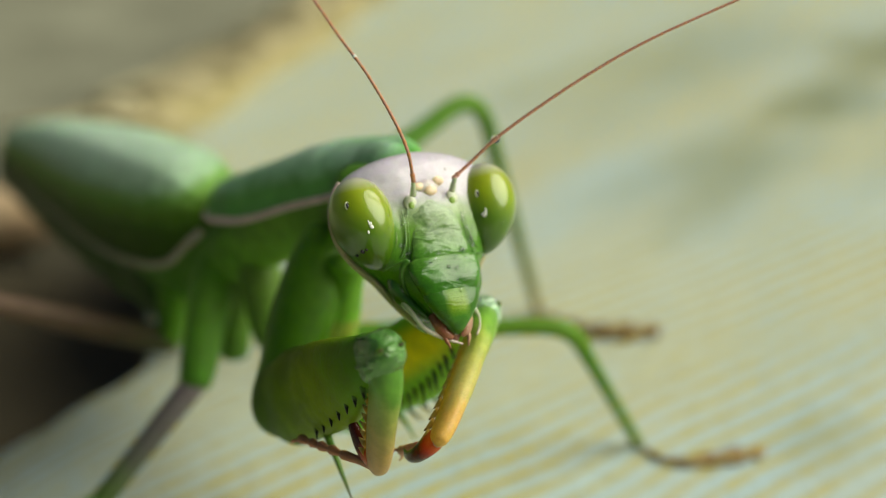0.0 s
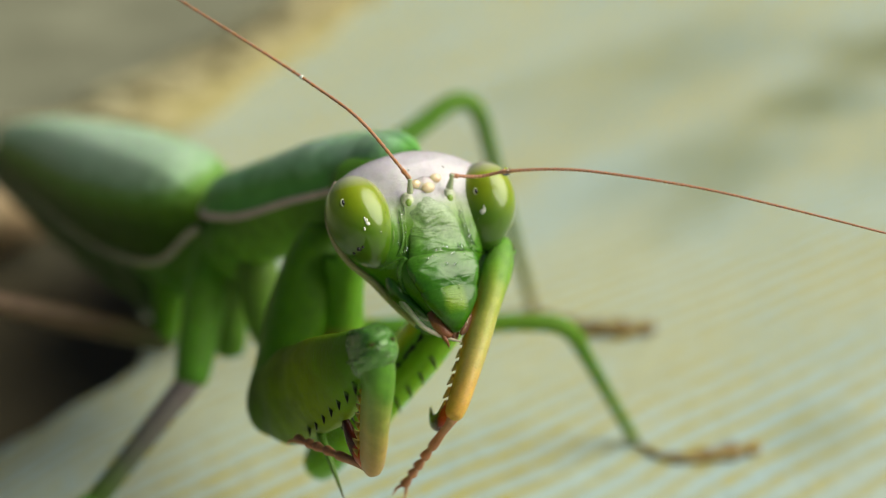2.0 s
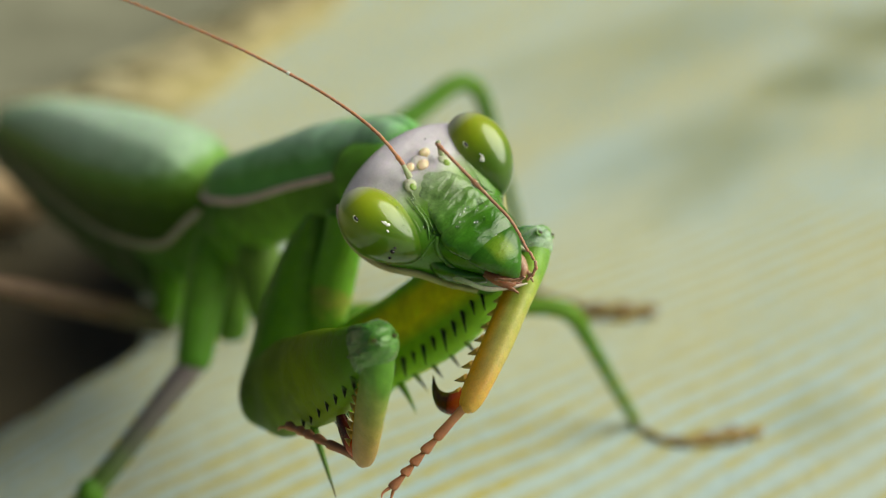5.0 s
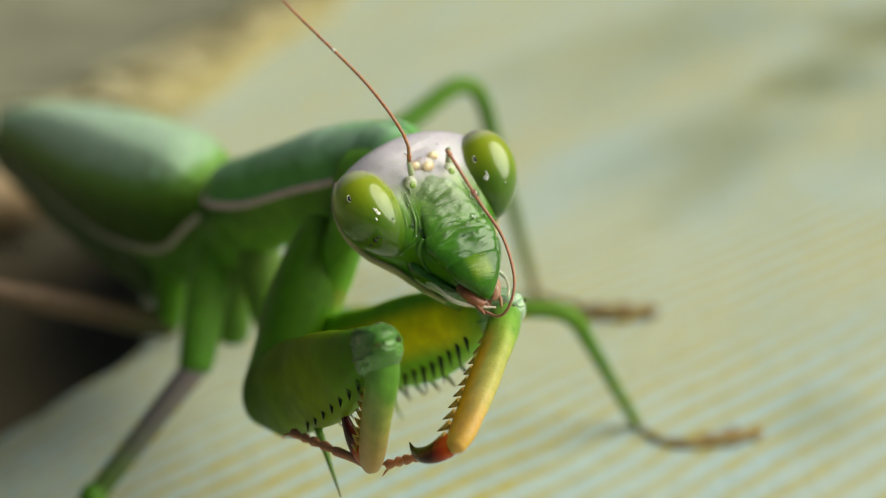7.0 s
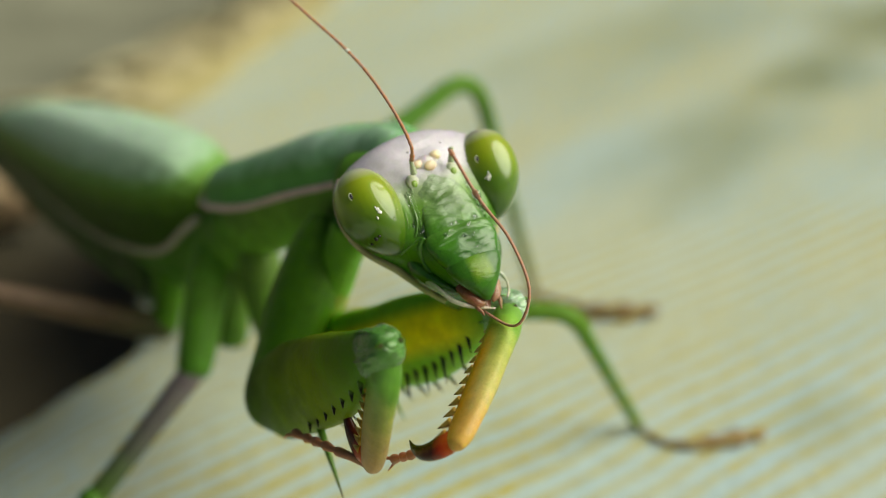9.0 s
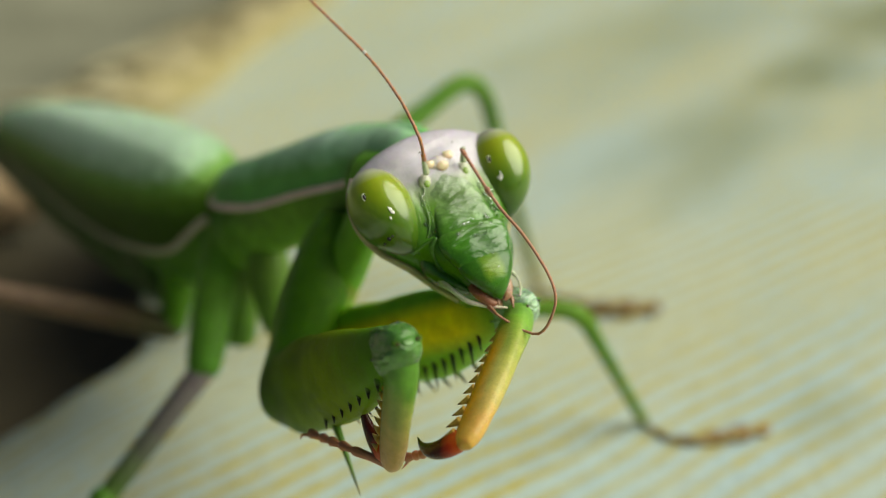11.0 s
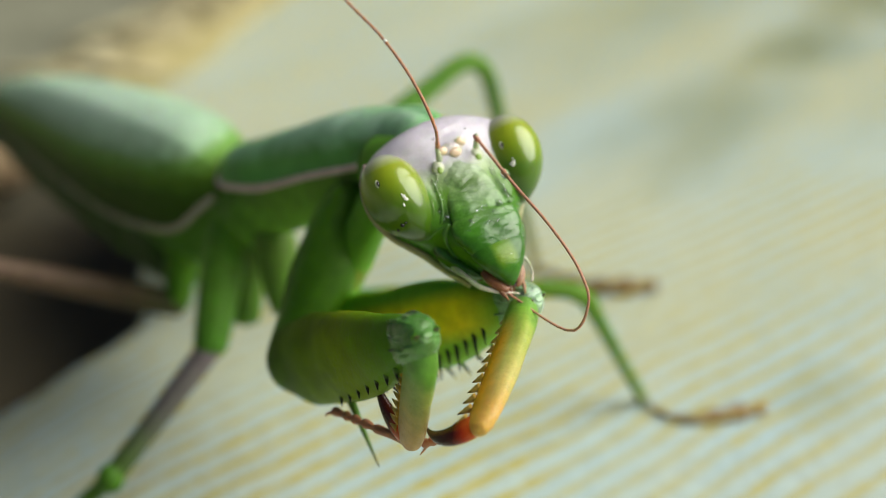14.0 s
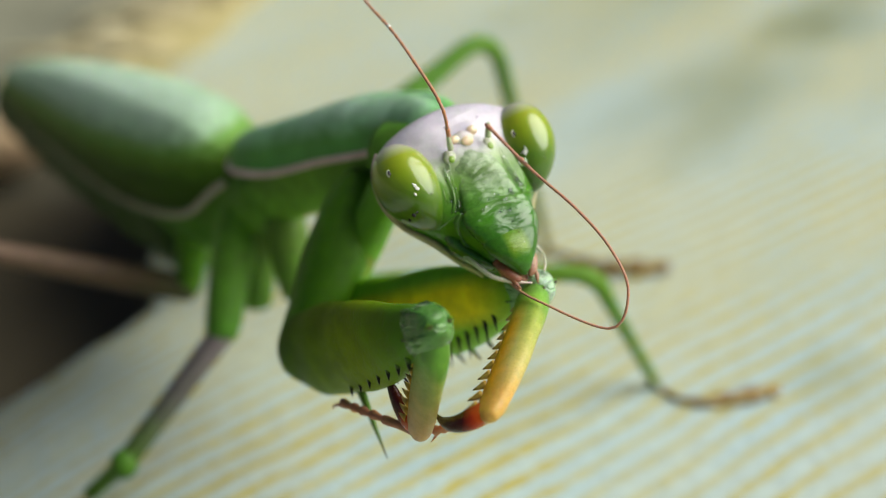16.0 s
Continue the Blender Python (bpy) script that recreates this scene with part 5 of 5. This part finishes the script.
def motions():
    walk(head, [(t, in_mantis(m)) for t, m in HEAD_ROWS])
    for antenna in (antenna_a, antenna_b):
        walk(antenna[0], [(t, in_mantis(m @ in_head(antenna[0]))) for t, m in HEAD_ROWS])
    reach = []
    reach.append((0, (-7.10, 44.45, 9.39), (-1.62, 34.11, 17.08), (-2.17, 35.87, 11.79), (-5.37, 39.09, 11.06)))
    reach.append((1, (-7.17, 44.53, 9.31), (-1.77, 34.17, 17.02), (-2.32, 35.86, 11.71), (-5.45, 39.15, 10.96)))
    reach.append((2, (-7.22, 44.46, 9.17), (-1.91, 34.15, 17.00), (-2.37, 35.65, 11.63), (-5.44, 38.98, 10.89)))
    reach.append((2.4, (-7.22, 44.43, 9.07), (-1.80, 34.10, 16.81), (-2.50, 35.68, 11.49), (-5.50, 39.09, 10.74)))
    reach.append((2.7, (-7.40, 44.37, 8.96), (-1.79, 34.09, 16.63), (-2.65, 35.74, 11.35), (-5.67, 39.15, 10.70)))
    reach.append((3, (-7.67, 44.34, 8.88), (-1.97, 34.16, 16.62), (-2.76, 35.70, 11.30), (-5.95, 38.96, 10.73)))
    reach.append((4.2, (-7.65, 44.36, 8.88), (-2.00, 34.21, 16.70), (-2.83, 35.73, 11.38), (-5.93, 39.09, 10.80)))
    reach.append((6.3, (-7.68, 44.31, 9.12), (-2.02, 34.09, 16.83), (-2.76, 35.72, 11.53), (-5.89, 39.01, 10.82)))
    reach.append((7, (-7.57, 44.30, 9.20), (-1.88, 34.07, 16.88), (-2.60, 35.57, 11.54), (-5.78, 38.83, 10.89)))
    reach.append((9, (-7.57, 44.86, 9.10), (-1.97, 34.64, 16.85), (-2.69, 36.16, 11.51), (-5.85, 39.44, 10.85)))
    reach.append((11.3, (-7.44, 44.62, 9.45), (-1.95, 34.23, 17.06), (-2.53, 35.72, 11.69), (-5.72, 38.97, 11.05)))
    reach.append((13.5, (-7.51, 44.59, 10.03), (-1.95, 33.87, 17.11), (-2.39, 35.81, 11.87), (-5.36, 39.24, 11.10)))
    reach.append((16, (-7.54, 44.50, 9.97), (-1.89, 33.87, 17.11), (-2.52, 35.74, 11.87), (-5.51, 39.12, 10.98)))
    key_foreleg(foreleg_a, FORE_BASE_A, reach)
    reach = []
    reach.append((0, (-5.64, 50.36, 6.2), (1.83, 42.29, 14.88), (-0.05, 35.21, 12.96), (-1.54, 39.06, 10.50)))
    reach.append((1, (-5.55, 50.5, 6.2), (1.71, 42.42, 15.09), (-0.21, 35.50, 12.65), (-1.59, 39.36, 10.12)))
    reach.append((1.5, (-5.65, 49.95, 6.15), (1.74, 42.32, 15.59), (-0.25, 35.54, 12.67), (-1.97, 39.14, 9.91)))
    reach.append((1.8, (-5.60, 48.79, 6.50), (2.01, 42.01, 16.48), (0.03, 35.28, 12.96), (-1.88, 38.64, 9.80)))
    reach.append((2.0, (-4.78, 46.77, 6.00), (2.43, 42.02, 17.38), (0.38, 35.81, 12.95), (-1.60, 38.03, 8.92)))
    reach.append((2.1, (-4.41, 45.61, 6.51), (2.82, 41.78, 18.25), (1.25, 36.85, 12.28), (-0.23, 39.13, 8.07)))
    reach.append((2.2, (-3.92, 44.27, 7.12), (3.08, 41.38, 19.27), (2.39, 37.59, 12.38), (0.64, 39.10, 7.96)))
    reach.append((2.3, (-3.00, 42.30, 8.40), (3.50, 41.30, 20.70), (4.70, 34.40, 17.90), (3.80, 32.40, 13.10)))
    reach.append((2.4, (-1.70, 42.40, 8.75), (3.80, 42.00, 22.10), (5.80, 35.40, 23.40), (5.10, 33.80, 18.00)))
    reach.append((2.5, (-1.10, 41.20, 8.60), (4.73, 43.90, 21.85), (5.96, 37.10, 25.20), (5.20, 36.40, 18.80)))
    reach.append((2.6, (-2.10, 39.40, 8.10), (5.65, 42.20, 19.50), (3.00, 35.30, 17.20), (4.70, 38.40, 14.20)))
    reach.append((2.7, (-4.33, 40.88, 6.98), (5.46, 41.53, 17.52), (1.51, 36.71, 13.81), (2.77, 39.08, 10.07)))
    reach.append((2.8, (-4.39, 39.36, 7.59), (5.15, 41.88, 18.08), (1.20, 37.90, 13.68), (1.85, 40.12, 9.71)))
    reach.append((3.0, (-4.52, 39.31, 8.04), (4.94, 42.13, 18.52), (0.74, 38.43, 13.82), (1.38, 40.61, 9.82)))
    reach.append((3.5, (-4.69, 39.96, 8.27), (4.85, 42.31, 18.80), (0.55, 38.58, 14.07), (0.95, 40.90, 10.12)))
    reach.append((4.2, (-5.39, 42.51, 8.15), (4.38, 42.24, 18.72), (0.88, 38.13, 13.04), (-1.75, 36.60, 9.59)))
    reach.append((6.3, (-6.55, 48.30, 8.65), (2.79, 40.34, 15.26), (0.57, 33.76, 13.19), (-2.01, 36.29, 10.35)))
    reach.append((7, (-6.75, 48.25, 8.60), (2.51, 40.34, 15.33), (0.41, 33.69, 13.37), (-2.11, 36.58, 10.83)))
    reach.append((9, (-6.75, 48.80, 8.55), (2.45, 40.89, 15.30), (0.25, 34.23, 13.49), (-2.05, 37.29, 10.95)))
    reach.append((11.3, (-6.90, 48.55, 9.00), (2.37, 40.41, 15.39), (-0.03, 33.82, 13.58), (-2.07, 37.04, 11.01)))
    reach.append((13.5, (-7.00, 48.30, 8.95), (2.03, 39.98, 15.30), (-0.15, 33.19, 13.98), (-1.94, 36.44, 11.27)))
    reach.append((16, (-7.15, 48.25, 9.05), (2.02, 40.03, 15.30), (-0.19, 33.22, 14.14), (-1.97, 36.44, 11.39)))
    key_foreleg(foreleg_b, FORE_BASE_B, reach)
    bend = []
    bend.append((0, (-0.80, 40.05, 20.84), (-1.27, 40.58, 22.24), (-2.56, 42.34, 24.08), (-3.79, 43.87, 25.33), (-4.86, 45.36, 26.44), (-6.20, 46.90, 27.72)))
    bend.append((1, (-0.89, 40.07, 20.76), (-1.33, 40.62, 22.22), (-2.57, 42.39, 24.07), (-3.90, 43.90, 25.22), (-4.90, 45.35, 26.24), (-6.29, 46.98, 27.73)))
    bend.append((1.5, (-1.09, 39.99, 20.69), (-1.45, 40.45, 21.91), (-2.76, 42.15, 23.55), (-4.30, 43.68, 24.72), (-6.01, 45.35, 26.28), (-7.57, 46.92, 27.55)))
    bend.append((2.0, (-1.25, 40.14, 20.98), (-2.76, 40.78, 22.66), (-4.47, 42.19, 23.56), (-6.48, 43.62, 24.50), (-9.21, 45.18, 25.80), (-11.18, 46.58, 26.66)))
    bend.append((2.1, (-1.11, 40.11, 20.86), (-1.76, 40.61, 22.18), (-3.25, 42.13, 23.35), (-5.43, 43.63, 24.48), (-8.47, 45.34, 26.18), (-10.53, 46.78, 27.14)))
    bend.append((2.2, (-1.12, 40.15, 20.94), (-1.76, 40.62, 22.16), (-3.25, 42.21, 23.52), (-5.02, 43.71, 24.65), (-7.40, 45.35, 26.15), (-9.44, 46.83, 27.22)))
    bend.append((2.3, (-1.16, 40.12, 20.83), (-1.77, 40.59, 22.04), (-3.26, 42.25, 23.59), (-5.03, 43.79, 24.83), (-7.20, 45.36, 26.13), (-9.24, 46.83, 27.19)))
    bend.append((2.4, (-1.20, 40.09, 20.71), (-1.97, 40.52, 21.83), (-3.68, 42.14, 23.28), (-5.67, 43.65, 24.41), (-8.65, 45.36, 26.09), (-10.79, 46.84, 27.15)))
    bend.append((2.5, (-1.13, 40.06, 20.60), (-1.98, 40.53, 21.81), (-3.69, 42.11, 23.16), (-5.68, 43.58, 24.18), (-9.26, 45.36, 26.06), (-11.24, 46.76, 26.91)))
    bend.append((2.6, (-1.33, 40.08, 20.54), (-2.58, 40.53, 21.71), (-4.50, 42.08, 22.95), (-7.15, 43.66, 24.27), (-11.41, 45.37, 25.94), (-13.87, 46.69, 26.58)))
    bend.append((2.7, (-1.53, 40.14, 20.59), (-2.58, 40.57, 21.70), (-4.50, 41.98, 22.56), (-6.93, 43.36, 23.38), (-10.32, 44.92, 24.63), (-13.86, 46.39, 25.65)))
    bend.append((3.0, (-1.32, 40.21, 20.48), (-2.77, 40.65, 21.59), (-4.86, 41.70, 22.44), (-7.88, 42.94, 23.31), (-11.21, 44.13, 24.04), (-15.10, 45.22, 24.55), (-17.58, 46.09, 24.48)))
    bend.append((3.5, (-1.30, 40.34, 20.61), (-2.75, 40.75, 21.63), (-4.84, 41.80, 22.47), (-7.86, 43.06, 23.40), (-11.20, 44.31, 24.27), (-14.44, 45.33, 24.59), (-17.78, 46.21, 24.57)))
    bend.append((4.2, (-1.28, 40.33, 20.68), (-2.59, 40.73, 21.70), (-4.48, 41.83, 22.64), (-7.28, 43.14, 23.66), (-10.18, 44.33, 24.40), (-13.61, 45.55, 25.22), (-15.84, 46.57, 25.50)))
    bend.append((6.3, (-1.21, 40.30, 21.01), (-1.91, 40.64, 21.85), (-3.81, 42.26, 23.18), (-5.78, 43.76, 24.20), (-8.92, 45.52, 25.86), (-10.88, 46.98, 26.80)))
    bend.append((7, (-0.98, 40.28, 21.04), (-1.38, 40.64, 21.93), (-2.75, 42.29, 23.36), (-4.71, 43.98, 24.87), (-6.11, 45.46, 25.86), (-8.00, 47.21, 27.51)))
    bend.append((9, (-1.04, 40.86, 20.97), (-1.30, 41.17, 21.71), (-2.25, 42.76, 22.94), (-3.55, 44.34, 24.14), (-5.87, 46.12, 25.80), (-7.64, 47.76, 27.14)))
    bend.append((11.3, (-1.11, 40.44, 21.13), (-1.47, 40.83, 22.06), (-2.29, 42.39, 23.19), (-3.36, 43.90, 24.20), (-5.59, 45.74, 25.96), (-7.17, 47.35, 27.20)))
    bend.append((12.5, (-1.13, 40.22, 21.21), (-1.59, 40.62, 22.13), (-2.77, 42.35, 23.63), (-3.83, 43.88, 24.63), (-5.49, 45.51, 25.88), (-7.12, 47.14, 27.10)))
    bend.append((13.5, (-1.59, 40.20, 21.07), (-1.91, 40.59, 21.93), (-2.67, 42.22, 23.12), (-3.85, 43.85, 24.27), (-5.44, 45.47, 25.39), (-6.94, 47.16, 26.67)))
    bend.append((14, (-1.16, 40.18, 21.23), (-1.48, 40.56, 22.07), (-2.31, 42.23, 23.31), (-3.42, 43.85, 24.42), (-4.78, 45.43, 25.42), (-6.30, 47.18, 26.80)))
    bend.append((14.5, (-1.18, 40.32, 21.16), (-1.48, 40.70, 21.98), (-2.28, 42.38, 23.26), (-3.44, 43.98, 24.32), (-4.65, 45.52, 25.24), (-6.13, 47.27, 26.62)))
    bend.append((15, (-1.38, 40.34, 20.67), (-1.74, 40.76, 21.58), (-2.47, 42.33, 22.57), (-3.56, 43.93, 23.61), (-4.75, 45.52, 24.62), (-6.26, 47.27, 25.98)))
    bend.append((16, (-1.17, 40.40, 21.15), (-1.60, 40.92, 22.24), (-2.61, 42.60, 23.41), (-3.45, 44.08, 24.17), (-4.44, 45.53, 24.89), (-5.91, 47.40, 26.44)))
    key_antenna(antenna_a, -1, bend)
    bend = []
    bend.append((0, (0.76, 42.12, 20.34), (1.17, 42.09, 21.07), (2.10, 42.14, 21.97), (3.73, 42.30, 23.17), (5.76, 42.52, 24.49), (7.76, 42.65, 25.60), (10.64, 42.87, 26.89), (13.48, 43.03, 28.07)))
    bend.append((0.5, (0.78, 42.06, 20.28), (1.23, 42.04, 21.04), (2.16, 42.07, 21.90), (3.80, 42.19, 23.02), (5.83, 42.29, 24.05), (8.64, 42.45, 25.26), (12.02, 42.51, 26.20), (14.92, 42.47, 26.85)))
    bend.append((1, (0.79, 42.10, 20.19), (1.26, 42.09, 20.96), (2.19, 42.11, 21.82), (3.83, 42.24, 22.97), (5.65, 42.36, 24.10), (7.65, 42.44, 25.12), (12.05, 42.73, 26.70), (14.18, 42.73, 27.50)))
    bend.append((1.5, (0.60, 42.06, 20.26), (1.07, 42.05, 21.03), (2.00, 42.00, 21.74), (3.63, 42.11, 22.85), (5.65, 42.19, 23.89), (8.46, 42.29, 25.02), (11.44, 42.35, 26.04), (14.38, 42.34, 26.86)))
    bend.append((1.8, (0.74, 42.04, 20.11), (1.47, 41.79, 20.27), (2.29, 41.47, 20.25), (4.55, 40.96, 19.70), (6.78, 40.39, 19.03), (8.88, 39.82, 18.36), (11.15, 39.16, 17.44), (13.50, 38.40, 16.24)))
    bend.append((1.9, (0.77, 42.04, 20.09), (1.49, 41.82, 20.31), (2.52, 41.55, 20.42), (4.58, 41.21, 20.32), (7.01, 40.77, 19.97), (9.62, 40.25, 19.44), (12.59, 39.74, 18.90), (15.33, 39.23, 18.39)))
    bend.append((2.0, (0.90, 42.03, 20.03), (1.52, 41.83, 20.31), (2.55, 41.63, 20.58), (4.60, 41.38, 20.73), (6.63, 41.03, 20.62), (9.64, 40.58, 20.24), (12.62, 40.06, 19.67), (15.92, 39.48, 18.97)))
    bend.append((2.1, (0.89, 42.04, 20.01), (2.14, 41.80, 20.20), (3.38, 41.49, 20.17), (5.63, 41.02, 19.75), (8.68, 40.38, 18.89), (10.67, 39.83, 18.23), (12.62, 39.28, 17.58), (15.77, 38.37, 16.00)))
    bend.append((2.2, (1.05, 41.47, 19.89), (2.27, 39.54, 19.26), (3.16, 37.62, 18.61), (3.98, 35.72, 18.06), (4.82, 34.52, 17.09), (6.28, 33.71, 14.97), (7.94, 32.71, 12.34), (8.85, 32.12, 10.81)))
    bend.append((2.3, (1.04, 41.47, 19.87), (2.26, 39.48, 19.05), (2.87, 37.62, 18.60), (3.42, 35.76, 18.13), (4.82, 34.20, 16.23), (5.93, 33.29, 13.85), (6.57, 32.71, 12.33), (7.22, 32.12, 10.80)))
    bend.append((2.4, (1.04, 41.48, 19.85), (1.86, 39.45, 18.94), (2.58, 37.56, 18.40), (2.95, 35.70, 17.94), (3.36, 34.59, 17.23), (4.10, 33.81, 15.20), (4.84, 32.83, 12.65), (5.40, 32.12, 10.78)))
    bend.append((2.5, (0.91, 41.48, 19.83), (1.65, 39.45, 18.92), (2.48, 37.35, 17.84), (2.64, 35.50, 17.41), (2.82, 34.39, 16.71), (3.38, 33.48, 14.33), (3.94, 32.70, 12.29), (4.41, 32.05, 10.60)))
    bend.append((2.6, (0.83, 41.52, 19.83), (1.66, 39.45, 18.82), (2.39, 37.42, 17.93), (2.68, 35.60, 17.58), (3.00, 34.52, 16.96), (3.74, 33.73, 14.93), (4.49, 32.68, 12.21), (4.95, 32.10, 10.69)))
    bend.append((2.7, (0.56, 41.67, 20.11), (1.25, 39.73, 19.47), (2.10, 37.48, 18.01), (2.31, 35.76, 17.92), (2.37, 34.38, 16.53), (1.92, 33.72, 14.83), (1.03, 32.72, 12.28), (0.49, 32.13, 10.75)))
    bend.append((3.0, (0.46, 41.67, 20.35), (1.48, 40.68, 19.60), (2.37, 39.75, 18.86), (2.75, 38.99, 18.19), (2.60, 38.38, 17.47), (2.05, 38.19, 17.26), (1.75, 41.25, 16.84), (1.04, 42.88, 16.89), (1.24, 41.71, 16.65), (1.46, 38.43, 17.07), (0.47, 38.07, 16.98), (-0.91, 38.00, 16.81), (-2.51, 38.22, 16.53)))
    bend.append((3.5, (0.41, 41.78, 20.42), (1.50, 40.76, 19.64), (2.59, 39.80, 18.80), (2.97, 39.03, 18.14), (2.62, 38.38, 17.32), (2.07, 38.21, 17.18), (1.77, 41.29, 16.78), (1.05, 42.92, 16.82), (1.25, 41.75, 16.59), (1.48, 38.47, 17.02), (0.29, 38.14, 16.99), (-1.09, 38.07, 16.83), (-2.69, 38.27, 16.54)))
    bend.append((4.2, (0.37, 41.73, 20.41), (1.45, 40.42, 19.71), (2.43, 39.29, 18.95), (3.00, 38.45, 18.00), (3.04, 38.23, 17.45), (2.54, 38.50, 16.97), (1.67, 39.25, 16.79), (1.08, 40.28, 16.80)))
    bend.append((6.3, (0.25, 42.18, 20.35), (1.32, 40.26, 19.65), (2.27, 38.73, 18.94), (2.82, 37.81, 18.04), (2.80, 37.70, 17.12), (2.21, 38.47, 16.50), (1.66, 39.91, 16.25), (1.37, 40.63, 16.51)))
    bend.append((7, (0.50, 42.09, 20.19), (1.34, 40.19, 19.54), (2.09, 38.66, 18.83), (2.46, 37.67, 17.75), (2.32, 37.53, 16.74), (1.93, 38.24, 15.97), (1.27, 39.68, 15.75), (0.97, 40.44, 16.10)))
    bend.append((9, (0.48, 42.72, 20.25), (1.22, 40.81, 19.60), (2.16, 39.23, 18.81), (2.81, 38.15, 17.55), (2.73, 37.97, 16.46), (2.29, 38.66, 15.64), (1.24, 40.20, 15.63), (0.85, 40.96, 15.97)))
    bend.append((11.3, (0.46, 42.25, 20.30), (1.35, 40.33, 19.65), (2.26, 38.78, 18.96), (3.09, 37.77, 17.88), (3.30, 37.58, 16.79), (2.69, 38.05, 15.42), (0.96, 39.76, 15.78), (0.57, 40.48, 16.02)))
    bend.append((12.5, (0.43, 42.06, 20.47), (1.42, 40.14, 19.84), (2.53, 38.50, 18.98), (3.26, 37.48, 17.92), (3.44, 37.17, 16.55), (2.78, 37.71, 15.39), (1.16, 39.49, 15.88), (0.66, 40.21, 16.12)))
    bend.append((14.5, (0.44, 42.14, 20.41), (1.47, 40.23, 19.91), (2.75, 38.47, 18.89), (3.66, 37.42, 17.85), (4.09, 37.15, 16.68), (3.53, 37.58, 15.28), (1.13, 39.50, 15.97), (0.75, 40.20, 16.10)))
    bend.append((16, (0.52, 42.20, 20.34), (1.65, 40.50, 19.91), (3.13, 38.87, 19.06), (4.22, 37.67, 18.08), (4.82, 36.96, 16.79), (4.27, 36.85, 15.36), (1.80, 38.19, 15.79), (0.98, 39.61, 15.73), (0.49, 40.16, 16.00)))
    key_antenna(antenna_b, 1, bend)


motions()
